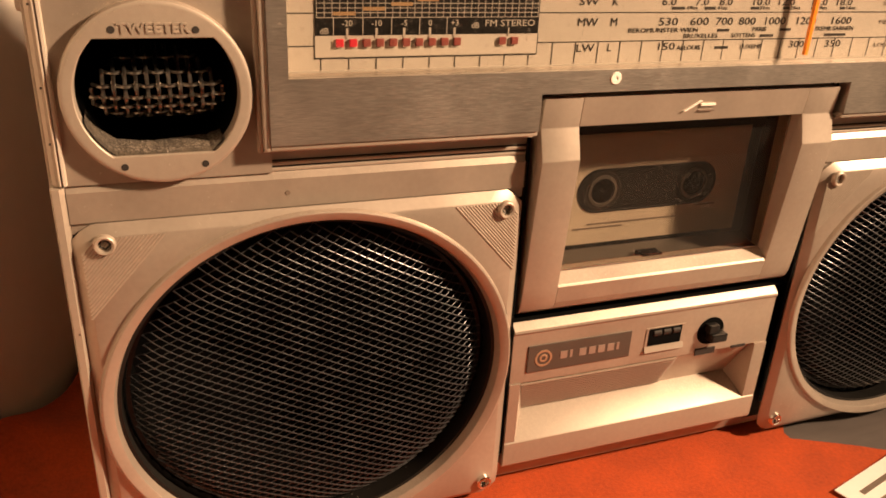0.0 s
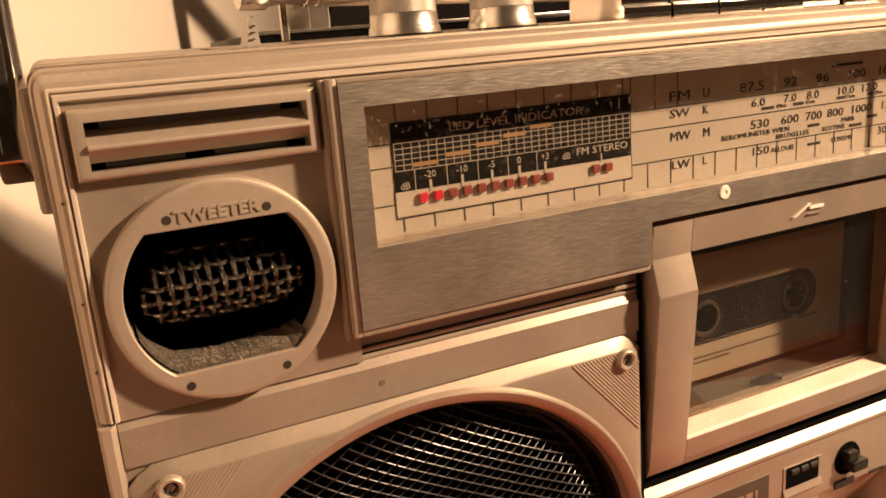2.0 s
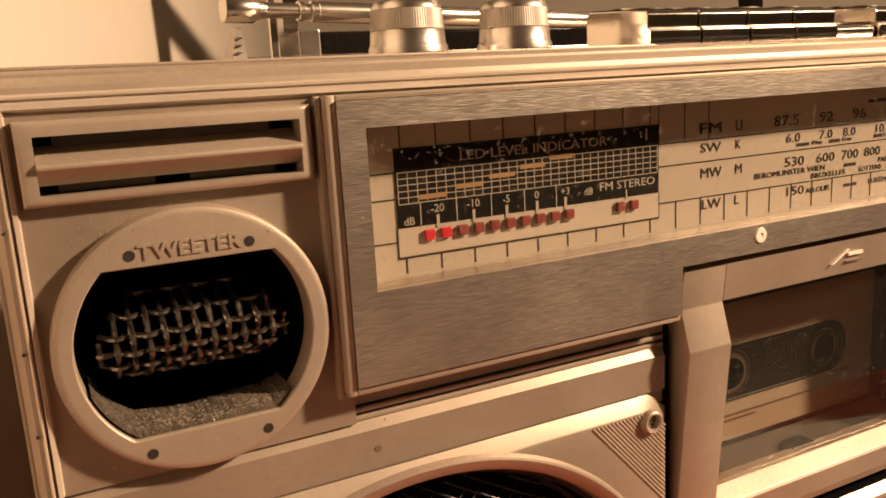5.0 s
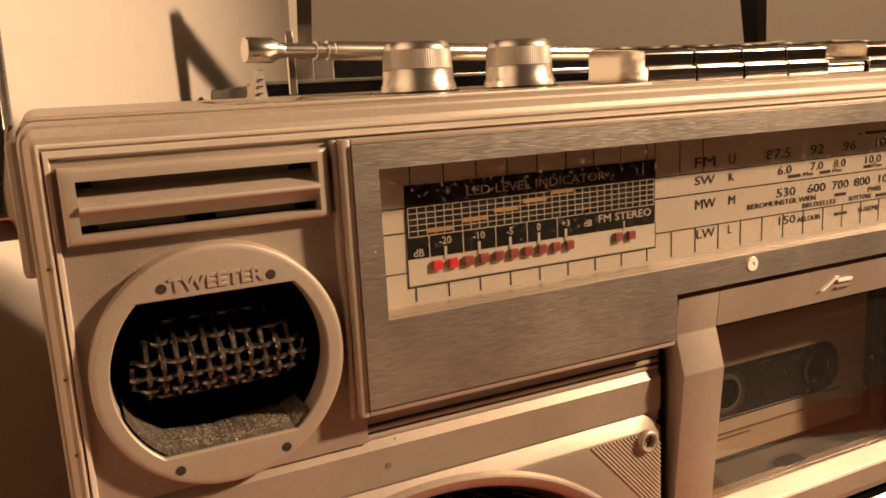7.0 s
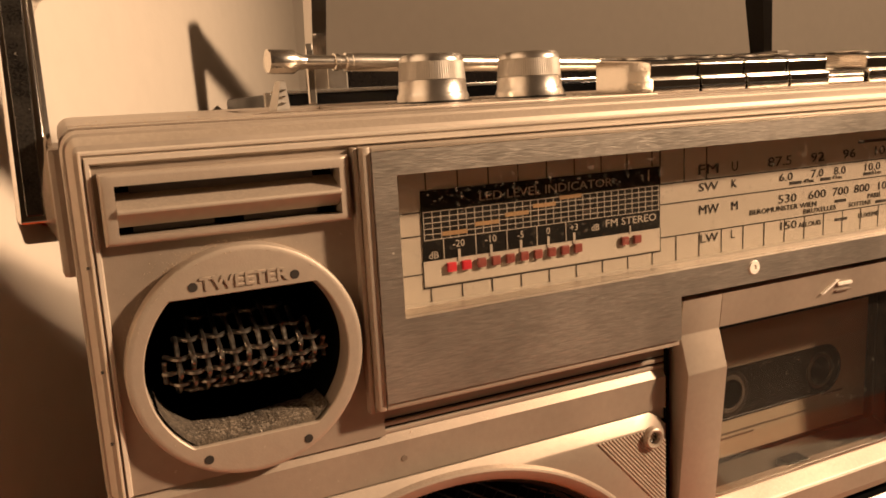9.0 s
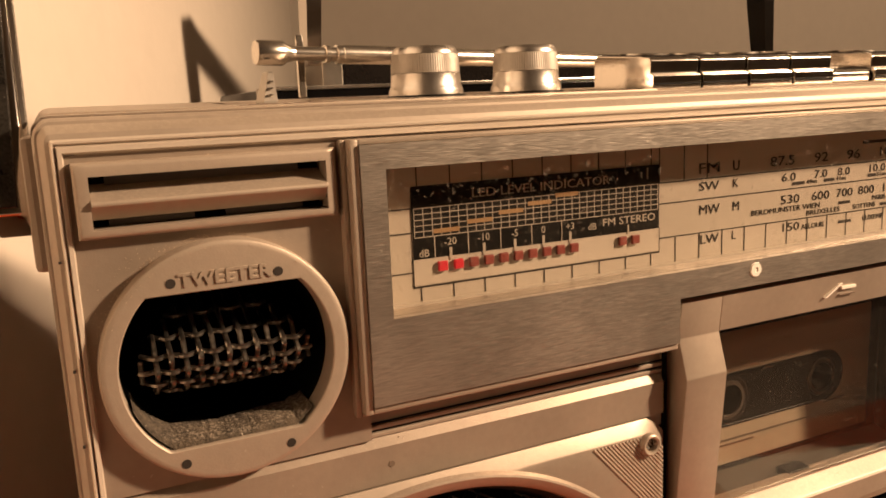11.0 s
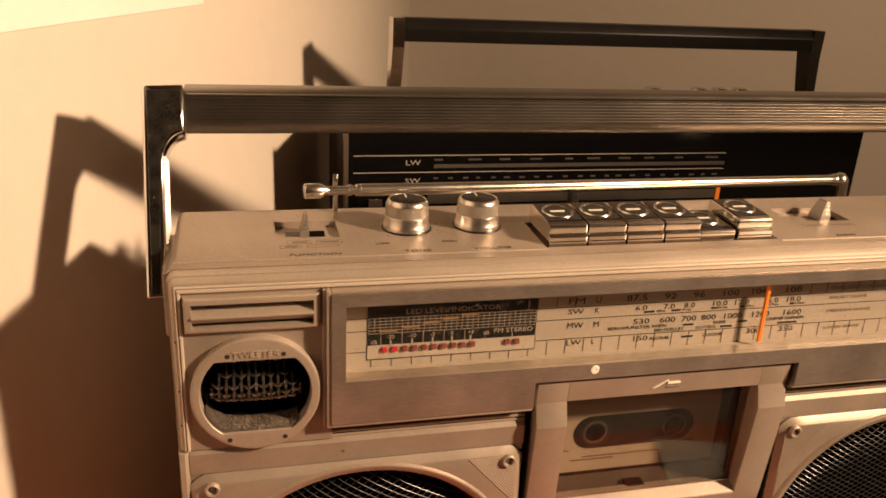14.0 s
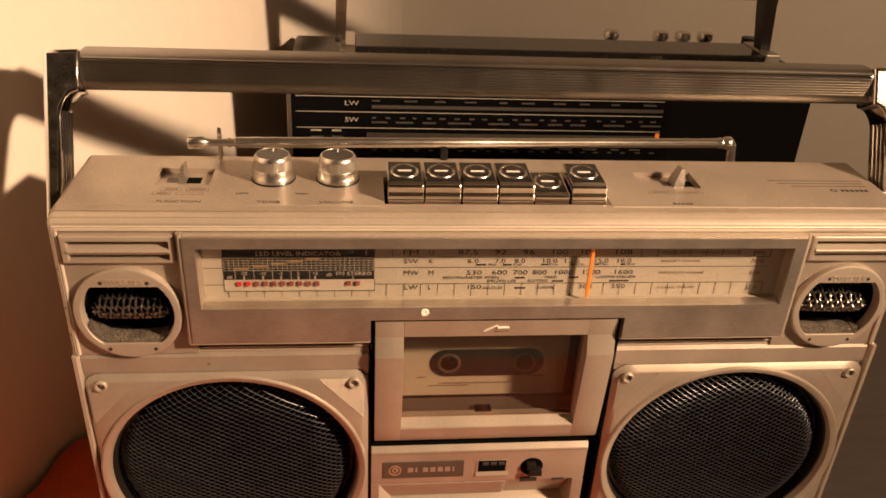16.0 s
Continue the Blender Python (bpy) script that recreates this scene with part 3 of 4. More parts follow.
        top = 10.4 * math.sqrt(max(0, 1 - (i * pitch / 16.9) ** 2))
        half = 16.9 * math.sqrt(max(0, 1 - (i * high / 10.4) ** 2))
        for k in range(49):
            z = -top + 2 * top * k / 48
            pts_v.append(Vector((cx + i * pitch, deep(i * pitch, z) + 1.05 * math.cos(math.pi * (z / high + i)), cz + z - 0.9)))
            x = -half + 2 * half * k / 48
            pts_h.append(Vector((cx + x, deep(x, i * high) - 1.05 * math.cos(math.pi * (x / pitch + i)), cz + i * high - 0.9)))
        if top > 2:
            wire(pts_v)
        if half > 2:
            wire(pts_h)
    # dusty felt lying in the lower edge
    bm = B()
    rows = []
    for k in range(131):
        x = -19.0 + 34.6 * k / 130
        low = max(-16.3, -math.sqrt(max(0, 20.2 ** 2 - x * x)))
        h = (1.9 + 0.5 * math.sin(k * 0.06 + 1)) * min(1.0, (15.9 - x) / 3) * (1.0 if x > -12 else 0.5 + 0.5 * ((x + 19) / 7) ** 1.5)

        def tuft(y, up, j):
            return (cx + x + 0.12 * noise.noise((k * 0.9, j, 5)), y + 0.22 * noise.noise((k * 0.5, j * 2.1, side)), cz + low + up + 0.22 * noise.noise((k * 0.55, j * 1.7, side + 3)) + 0.3 * noise.noise((k * 0.09, j * 0.3, side)))

        rows.append([(cx + x, 2.0, cz + low), tuft(2.2, h * 0.35, 1), tuft(2.9, h * 0.62, 2), tuft(4.2, h * 0.84, 3), tuft(6.0, h * 0.97, 4), tuft(8.5, h, 5), tuft(11.5, h * 0.95, 6), (cx + x, 12.5, cz + low)])
    loft(bm, rows, True, True)
    part("felt_strip", bm, FELT, t, "grey-brown dusty felt strip", 60)


def speaker(side):
    cx, cz, a, b = sx(side, -130.8), 66.1, 63.9, 59.3
    x0, x1 = span(side, -199.6, -62.2)
    n = 160

    def rect(y, inset=0.0):
        return radial_rect(cx, cz, x0 + inset, x1 - inset, 3.6 + inset, 129.2 - inset, y, n, 4.5, a, b)

    bm = loft(B(), [rect(4.6), rect(4.0), rect(1.8, 3.0), rect(1.55, 3.5), ring(cx, cz, a + 4.2, b + 3.6, 1.5, n), ring(cx, cz, a + 3.6, b + 3.1, 0.25, n), ring(cx, cz, a + 3.0, b + 2.6, 0.05, n), ring(cx, cz, a + 0.5, b + 0.5, 0.75, n), ring(cx, cz, a, b, 1.1, n), ring(cx, cz, a - 0.8, b - 0.8, 4.4, n)])
    panel = part("speaker_panel", bm, PLASTIC, RADIO, smooth=32)
    part("inner_ring", loft(B(), [ring(cx, cz, a - 0.82, b - 0.82, 4.3, n), ring(cx, cz, a - 2.0, b - 2.0, 4.35, n), ring(cx, cz, a - 2.3, b - 2.3, 12.0, n)]), BLACK, panel, smooth=40)
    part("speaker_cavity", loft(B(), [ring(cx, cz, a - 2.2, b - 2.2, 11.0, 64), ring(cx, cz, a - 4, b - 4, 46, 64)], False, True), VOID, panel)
    # expanded metal, bulging outwards, curved back at the rim
    bm = B()
    ga, gb = a - 4.2, b - 4.2
    h, p = 2.75, 5.1
    verts, faces = [], []

    def depth(x, z):
        q = min(1.0, (x / ga) ** 2 + (z / gb) ** 2)
        return 0.9 + 3.0 * q + 6.0 * q ** 6

    def bar(p0, p1, w, t):
        """A flat strand leaning over, so that its upper edge catches the light."""
        d = (p1 - p0).normalized()
        x, z = p0.x - cx, p0.z - cz
        lean = depth(x, z + 0.5) - depth(x, z - 0.5)
        along, face = Vector((0, lean, 1)).normalized(), Vector((0, -1, lean)).normalized()
        up = along * 0.42 + face * 0.9
        up = (up - d * up.dot(d)).normalized()
        out = d.cross(up)
        k = len(verts)
        for q in (p0, p1):
            for i, j in ((-1, -1), (1, -1), (1, 1), (-1, 1)):
                verts.append(q + up * (w / 2 * i) + out * (t / 2 * j))
        faces.extend([(k, k + 1, k + 5, k + 4), (k + 1, k + 2, k + 6, k + 5), (k + 2, k + 3, k + 7, k + 6), (k + 3, k, k + 4, k + 7), (k, k + 3, k + 2, k + 1), (k + 4, k + 5, k + 6, k + 7)])

    # a diamond lattice of slanting strands that cross at raised bonds
    J, K = int(2 * gb / h) + 1, int(2 * ga / p) + 1
    for j in range(-J, J + 1):
        for k in range(-K, K + 1):
            if (j + k) % 2:
                continue
            ax, az = k * p / 2, j * h / 2
            if (ax / ga) ** 2 + (az / gb) ** 2 > 1:
                continue
            P = Vector((cx + ax, depth(ax, az), cz + az))
            q = len(verts)
            verts.extend(P + Vector(o) for o in ((-0.6, -0.15, 0.1), (0.6, -0.15, -0.05), (0, -0.55, 0.25), (0, 0.4, 0), (0, -0.15, 0.42), (0, -0.15, -0.3)))
            faces.extend((q + i, q + j2, q + k2) for i, j2, k2 in ((0, 2, 4), (2, 1, 4), (1, 3, 4), (3, 0, 4), (2, 0, 5), (1, 2, 5), (3, 1, 5), (0, 3, 5)))
            for dj in (-1, 1):
                bx, bz = ax + p / 2, az + dj * h / 2
                if (bx / ga) ** 2 + (bz / gb) ** 2 > 1:
                    continue
                back = Vector((0, 0.0 if dj < 0 else 0.6, 0))
                bar(P + back, Vector((cx + bx, depth(bx, bz), cz + bz)) + back, 0.55 if dj < 0 else 0.4, 0.26 if dj < 0 else 0.2)
    me = bpy.data.meshes.new("grille")
    me.from_pydata([v * 0.001 for v in verts], [], faces)
    me.materials.append(MESH)
    g = new("grille", me)
    g.parent = panel
    g["label"] = "black expanded metal speaker grille"
    part("grille_rim", loft(B(), [ring(cx, cz, ga + 0.9, gb + 0.9, 12.2, n), ring(cx, cz, ga + 0.9, gb + 0.9, 11, n), ring(cx, cz, ga - 0.4, gb - 0.4, 11, n), ring(cx, cz, ga - 0.4, gb - 0.4, 12.2, n)]), BLACK, panel)
    # screws in their bosses, and the fine ribs of the corners
    for x, z in ((-191.0, 123.9), (-69.2, 123.4), (-69.0, 11.0), (-192.5, 11.0)):
        X = sx(side, x)
        s = part("screw", loft(B(), [ring(X, z, 3.1, 3.1, 1.6, 28), ring(X, z, 2.85, 2.85, 0.2, 28), ring(X, z, 2.5, 2.5, -0.1, 28), ring(X, z, 1.9, 1.9, 0.1, 28), ring(X, z, 1.75, 1.75, 2.4, 28)], False, True), PLASTIC_LIGHT if z > 50 else CHROME, panel, smooth=30)
        part("screw_head", loft(B(), [ring(X, z, 1.74, 1.74, 1.6, 20), ring(X, z, 1.2, 1.2, 1.2, 20), ring(X, z, 0.5, 0.5, 1.7, 20)], False, True), BLACK if z > 50 else CHROME, s)
    for xc, sg in ((-64.6, -1), (-197.0, 1)):
        for k in range(17):
            d = 4.0 + 1.12 * k
            A, C = Vector((xc + sg * d, 0, 125.6)), Vector((xc, 0, 125.6 - d * 1.12))
            w = (C - A).normalized().cross(Vector((0, 1, 0)))
            bm = loft(B(), [[(sx(side, q.x), 1.49, q.z) for q in (A + w * 0.34, C + w * 0.34, C - w * 0.34, A - w * 0.34)], [(sx(side, q.x), 1.27 if sg < 0 else 1.36, q.z) for q in (A + w * 0.13, C + w * 0.13, C - w * 0.13, A - w * 0.13)]], False, True)
            part("corner_rib", bm, PLASTIC_LIGHT, panel)


for side in (LEFT, RIGHT):
    vent(side)
    tweeter(side)
    speaker(side)
    a, b = span(side, -144.5, -60.6)
    for z in (140.75, 142.55):
        # black strip painted as the shade in the slot above each rib
        part("groove_shade", box(B(), a, b, 5.85, 6.1, z + 0.8, z + 1.2), BLACK, RADIO)
        part("groove_rib", box(B(), a, b, 5.2, 6.2, z - 0.3, z + 0.75, 0.25), PLASTIC_LIGHT, RADIO)
part("moulding_pin", tube(B(), (-139.6, 4.05, 134), (-139.6, 4.6, 134), [(0, 0.7), (0.5, 0.7)], 16), INK_SOFT, RADIO)

# ---- dial ----
BX = [-144.6, -139.2, -61.2, 63.4, 141.6, 147.0]
BZ = [149.9, 161.6, 168.6, 200.2, 205.4]
hole = [(i, 2) for i in (1, 2, 3)] + [(2, 0)]
bezel = part("bezel", sheet(B(), BX, BZ, hole, lambda u, v, d: (u, -1.0 + d, v), 7.4), METAL, RADIO, "brushed aluminium dial frame")
for (x0, x1, z0, z1) in ((-146.4, -144.63, 148.2, 206.55), (147.03, 148.8, 148.2, 206.55), (-144.6, 147.0, 205.43, 206.55), (-144.6, -61.2, 148.2, 149.87), (63.4, 147, 148.2, 149.87)):
    part("bezel_rim", box(B(), x0, x1, -0.4, 6.45, z0, z1, 0.45), PLASTIC_LIGHT, bezel, "", 40)
for x0, x1, z0, z1 in ((-147.7, -146.43, 147.0, 206.5), (148.83, 150.1, 147.0, 206.5), (-146.4, -61.2, 147.0, 148.17), (63.4, 148.8, 147.0, 148.17)):
    part("outer_rim", box(B(), x0, x1, 2.2, 6.45, z0, z1, 0.5), PLASTIC_LIGHT, bezel, "", 40)
plate = part("dial_plate", box(B(), -139.1, 141.5, 9.6, 10.6, 167, 202), DIAL, RADIO, "cream printed tuning scale")
part("dial_side", box(B(), -140.2, -139.2, 6.4, 10.6, 167, 202), PLASTIC, plate)
part("dial_side", box(B(), 141.6, 142.6, 6.4, 10.6, 167, 202), PLASTIC, plate)
part("dial_ledge", box(B(), -139.2, 141.6, 6.4, 10.6, 167.0, 168.55), DIAL, plate)
part("dial_roof", box(B(), -139.2, 141.6, 6.4, 10.6, 200.25, 202), PLASTIC, plate)
pane = part("dial_window", box(B(), -139.15, 141.55, 0.6, 1.6, 168.65, 200.15), LENS, RADIO, "clear dusty plastic dial window")
pane.visible_shadow = False


def ink(name, x0, x1, z0, z1, material=INK, y=9.59, t=0.12):
    return part(name, box(B(), x0, x1, y - t, y, z0, z1), material, plate)


ink("meter_panel", -129.6, -59.5, 178.4, 195.0, BLACK, 9.59, 0.25)
ink("meter_strip", -129.6, -59.5, 172.3, 178.35, STRIP, 9.59, 0.18)
for x0, x1, z0, z1 in ((-129.9, -129.6, 172, 178.4), (-59.5, -59.2, 172, 178.4), (-129.9, -59.2, 171.8, 172.1)):
    ink("meter_outline", x0, x1, z0, z1, INK, 9.55)
bm = B()
for k in range(6):
    z = 183.3 + k * 1.32
    box(bm, -129.2, -59.9, 9.26, 9.33, z, z + 0.17)
for k in range(32):
    x = -129.2 + k * 2.23
    box(bm, x, x + 0.16, 9.25, 9.32, 183.3, 190.0)
part("meter_grid", bm, LINE, plate)
for k, x in enumerate((-120.3, -111.6, -103.2, -95.2, -87.4)):
    ink("meter_mark", x - 4.2, x + 2.4, 184.0 + 1.32 * min(k, 4), 185.0 + 1.32 * min(k, 4), AMBER, 9.24, 0.1)
    ink("meter_tick", x - 0.35, x + 0.35, 177.6, 180.4, LINE, 9.3, 0.1)
    if k < 5:
        part("meter_number", letters(B(), ("-20", "-10", "-5", "0", "+3")[k], x, 181.7, 1.7, 9.28), LINE, plate)
for k in range(5):
    ink("meter_line", -124.4 + 8.6 * k, -124.2 + 8.6 * k, 178.4, 183.3, LINE, 9.3, 0.1)
part("meter_number", letters(B(), "dB", -127.0, 179.6, 1.7, 9.28), LINE, plate)
part("meter_number", letters(B(), "dB", -80.8, 180.9, 1.7, 9.28), LINE, plate)
part("meter_title", letters(B(), "LED LEVEL INDICATOR", -94.9, 192.2, 2.1, 9.28, width=39), LINE, plate)
part("meter_title", letters(B(), "FM STEREO", -69.2, 181.5, 1.9, 9.28, width=16.6), LINE, plate)
ink("meter_tick", -69.8, -69.4, 178.0, 180.2, LINE, 9.3, 0.1)
part("meter_mark", prism(B(), [(9.2, 191.5), (9.3, 191.5), (9.3, 194.4), (9.2, 194.4)], -63.6, -63.2), LINE, plate)
for k in range(10):
    x = -122.6 + 4.01 * k
    led = part("led_lamp", box(B(), x - 1.15, x + 1.15, 8.5, 9.4, 175.2, 177.5, 0.25), LED_ON if k < 2 else LED_OFF, plate, "glowing red LED" if k < 2 else "dark red LED")
for x in (-71.6, -67.5):
    part("led_lamp", box(B(), x - 1.15, x + 1.15, 8.5, 9.4, 175.2, 177.5, 0.25), LED_OFF, plate, "dark red LED")
# scale lines and ticks
for z in (190.1, 184.6, 175.5):
    ink("scale_line", -59.2, 136, z - 0.14, z + 0.14)
    ink("scale_line", -138.8, -129.8, z - 0.14, z + 0.14)
bm = B()
for k in range(33):
    x = -128.0 + 8.25 * k
    box(bm, x - 0.13, x + 0.13, 9.47, 9.58, 168.6, 171.9 if x < -59 else 175.4)
    if x < -60 or x > 66:
        box(bm, x - 0.13, x + 0.13, 9.47, 9.58, 195.1 if x < -60 else 190.2, 200.3)
for x in (-59.3, -51.0, -43, 135.9):
    box(bm, x - 0.13, x + 0.13, 9.47, 9.58, 190.1, 200.3)
part("scale_ticks", bm, INK, plate)


def scale_text(items, z, h):
    for text, x, *w in items:
        part("scale_text", letters(B(), text, x, z, h, 9.5, width=w[0] if w else 0), INK, plate)


scale_text([("FM", -45.9 + 3.6, 7.2), ("U", -32.6), ("87.5", -15.0, 9.4), ("92", 0.5, 5.6), ("96", 14.2, 5.6), ("100", 29.2, 7.6), ("104", 43.2, 7.4), ("108", 60.7, 8.2)], 192.7, 2.7)
scale_text([("SW", -42.3, 7), ("K", -32.8), ("6.0", -12.4, 5.4), ("7.0", 0.6, 5.2), ("8.0", 10.3, 5.2), ("10.0", 24.8, 7), ("12.0", 35.6, 7), ("15.0", 50.4, 6.6), ("18.0", 61.7, 7)], 187.9, 2.3)
scale_text([("MW", -42.1, 7.2), ("M", -32.4), ("530", -11.6, 7.4), ("600", 0.8, 7.4), ("700", 11, 7), ("800", 20.6, 7), ("1000", 32.3, 8.8), ("1200", 46.2, 8.6), ("1600", 62.3, 9)], 181.5, 2.5)
scale_text([("LW", -41.9, 6.4), ("L", -33.0), ("150", -11.3, 6.6), ("300", 44.2, 6.8), ("350", 60.9, 7.2)], 173.4, 2.4)
scale_text([("BEROMUNSTER WIEN", -13.0, 27.2), ("PARIS", 26.4, 6), ("LUXEMB SARNEN", 59.0, 20)], 178.8, 1.45)
scale_text([("BRUXELLES", 2.2, 14), ("SOTTENS", 20.0, 10)], 176.8, 1.4)
scale_text([("ALLOUIS", -1.9, 9.6), ("LUXEMB", 24.2, 9.4)], 172.9, 1.5)
for x0, x1, z in ((8.6, 13.6, 178.2), (35.4, 40.2, 178.2), (27.2, 33.0, 176.2), (56, 66, 176.2), (8.8, 14.4, 172.4), (-11, -6, 185.5), (2, 6.4, 185.5), (21, 24.6, 185.5), (35, 37.6, 185.5), (47.4, 49.6, 185.5), (60.4, 62.8, 185.5), (18, 32, 195.6)):
    ink("scale_mark", x0, x1, z, z + 0.9)
scale_text([("49m", -3.1, 4.4), ("41m", 9.1, 4.2), ("31m", 26.9, 4.2), ("25m", 40.2, 4.2), ("19m", 52.0, 4.2), ("16m", 65.4, 4.2)], 186.0, 1.15)
for text, x, z, w in (("FREQUENCY MODULATION", 100.5, 192.3, 40), ("SHORT WAVE", 90.6, 187.6, 20), ("MEDIUM WAVE", 92.4, 181.0, 23), ("LONG WAVE", 90.7, 172.6, 19)):
    part("scale_text", letters(B(), text, x, z, 1.5, 9.5, width=w), INK_SOFT, plate)
for text, z in (("MHz", 192.3), ("MHz", 187.5), ("kHz", 181.0), ("kHz", 172.3)):
    part("scale_text", letters(B(), text, 130.2, z, 2.5, 9.5, slant=0.2), INK_SOFT, plate)
part("tuning_needle", box(B(), 43.2, 44.8, 3.6, 5.0, 170.6, 200.2, 0.3), NEEDLE, RADIO, "orange tuning needle")
part("tuning_dot", loft(B(), [ring(-35.6, 165.9, 2.0, 2.0, -1.0, 24), ring(-35.6, 165.9, 1.8, 1.8, -1.35, 24), ring(-35.6, 165.9, 0.7, 0.7, -1.35, 24), ring(-35.6, 165.9, 0.6, 0.6, -1.1, 24)], False, True), WHITE, bezel)

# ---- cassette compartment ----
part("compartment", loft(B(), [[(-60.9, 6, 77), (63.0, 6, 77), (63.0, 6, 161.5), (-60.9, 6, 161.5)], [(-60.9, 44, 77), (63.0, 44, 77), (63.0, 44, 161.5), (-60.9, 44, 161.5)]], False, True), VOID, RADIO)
# black strips standing in for the shade in the gaps beside the door
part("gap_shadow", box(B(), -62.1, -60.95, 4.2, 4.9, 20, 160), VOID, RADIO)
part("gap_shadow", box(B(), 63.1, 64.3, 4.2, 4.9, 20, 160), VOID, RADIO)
DOOR = [(13, 159.6), (0.9, 159.6), (2.0, 149.8), (-1.2, 139.3), (3.4, 90.4), (4.2, 84.0), (5.4, 81.2), (8.8, 78.6), (13, 78.6)]
door = part("cassette_door", prism(B(), DOOR, -58.9, -45.0, 0.35), PLASTIC, RADIO, "champagne plastic cassette door with a smoked window", 35)
part("door_side", prism(B(), DOOR, 47.0, 61.2, 0.35), PLASTIC, door, "", 35)
part("door_top", prism(B(), [(13, 159.6), (0.9, 159.6), (2.0, 149.8), (13, 149.8)], -44.98, 46.98, 0.2), PLASTIC, door)
part("door_bottom", prism(B(), [(13, 94.4), (8.6, 94.4), (3.9, 91.2), (3.4, 90.4), (4.2, 84.0), (5.4, 81.2), (8.8, 78.6), (13, 78.6)], -44.98, 46.98, 0.12), PLASTIC, door)
glass = part("door_window", prism(B(), [(8.7, 94.45), (9.7, 94.45), (8.0, 149.7), (7.0, 149.7)], -44.9, 46.9), TAPE_WINDOW, door, "smoked clear window")
glass.visible_shadow = False
part("window_edge", box(B(), -44.9, 46.9, 6.6, 7.0, 149.1, 149.75), CHROME, door)
bm = B()
loft(bm, [[(x, y, z) for x, z in ((-6.2, 153.4), (-5.2, 153.4), (1.0, 156.8), (-0.2, 156.8))] for y in (1.6, 0.75)], True, True)
part("window_edge", box(B(), -44.9, 46.9, 8.2, 8.65, 94.45, 95.0), SATIN, door)
for x in (-44.9, 46.45):
    part("window_edge", prism(B(), [(8.2, 95.05), (8.68, 95.05), (6.98, 149.0), (6.5, 149.0)], x, x + 0.45), SATIN, door)
part("eject_mark", bm, WHITE, door)
part("eject_mark", box(B(), 0.7, 6.6, 0.75, 1.6, 155.0, 155.8), WHITE, door)
part("eject_mark", box(B(), 0.2, 6.4, 0.95, 1.6, 153.2, 153.5), INK_SOFT, door)
part("tape_ledge", prism(B(), [(11, 91), (23.3, 95), (23.3, 88), (11, 88)], -48, 50, 0.2), BADGE, door)
part("tape_catch", box(B(), -5, 4, 11.5, 17, 91.4, 95.0, 0.4), VOID, door)

CASSETTE = thing("compact_cassette", (1, 30, 84), "compact cassette with a beige label behind the door window", "cassette")
shell = part("shell", box(B(), -49, 51.2, 24.0, 32.5, 84.0, 147.8, 0.8), BLACK, CASSETTE)
part("label_sheet", box(B(), -43.5, 45.5, 23.7, 24.05, 96.5, 140.0, 0.05), LABEL, CASSETTE, "beige paper label")
part("label_stripe", box(B(), -43.4, 45.4, 23.6, 23.72, 128.5, 139.9), STRIPE, CASSETTE, "brown label stripe")


def capsule(cx, cz, w, h, y, n=48):
    r = h / 2
    out = []
    for i in range(n):
        t = 2 * math.pi * i / n
        out.append((cx + (w / 2 - r) * (1 if math.cos(t) > 0 else -1) + r * math.cos(t), y, cz + r * math.sin(t)))
    return out


part("tape_opening", loft(B(), [capsule(1.5, 117.8, 62, 17.5, 23.9), capsule(1.5, 117.8, 62, 17.5, 23.45), capsule(1.5, 117.8, 60.8, 16.3, 23.4), capsule(1.5, 117.8, 60.6, 16.1, 23.5)], False, True), BLACK, CASSETTE)
for hx in (-19.0, 22.0):
    hub = part("reel_hub", loft(B(), [ring(hx, 117.8, 6.4, 6.4, 23.5, 32), ring(hx, 117.8, 6.2, 6.2, 23.1, 32), ring(hx, 117.8, 5.0, 5.0, 23.0, 32), ring(hx, 117.8, 4.7, 4.7, 23.6, 32)], False, True), BADGE, CASSETTE, "grey reel hub", 40)
    part("hub_bore", loft(B(), [ring(hx, 117.8, 4.65, 4.65, 23.55, 24), ring(hx, 117.8, 4.6, 4.6, 23.3, 24)], False, True), VOID, hub)
for x0, x1, z in ((-24, 16, 104.2), (-30, -8, 102.6), (-36, -31, 108.3), (24, 34, 108.2)):
    part("label_print", box(B(), x0, x1, 23.5, 23.68, z, z + 0.6), INK_SOFT, CASSETTE)
part("tape_disc", loft(B(), [ring(-19.0, 117.8, 8.1, 8.0, 23.45, 32), ring(-19.0, 117.8, 7.4, 7.4, 23.3, 32)], False, True), DARKCASE, CASSETTE)

# ---- lower front unit ----
unit = part("lower_unit", prism(B(), [(14, 76.8), (6.4, 76.8), (3.6, 74.4), (3.3, 73.4), (4.0, 72.4), (4.0, 51.6), (14, 51.6)], -60.4, 58.0, 0.15), PLASTIC, RADIO, "front strip with badge and switch")
part("scoop_face", prism(B(), [(14.5, 51.58), (4.6, 51.58), (4.6, 51.2), (15.5, 32.0), (17, 32.0), (17, 51.58)], -57, 49.5), PLASTIC_LIGHT, unit)
bm = B()
for k in range(13):
    f = (k + 0.5) / 13
    y, z = 4.6 + 10.6 * f, 51.0 - 18.7 * f
    box(bm, -55.5 + 6 * f, 14 + 1 * f, y - 0.85, y + 0.3, z - 0.3, z + 0.3)
part("scoop_ribs", bm, PLASTIC_LIGHT, unit)
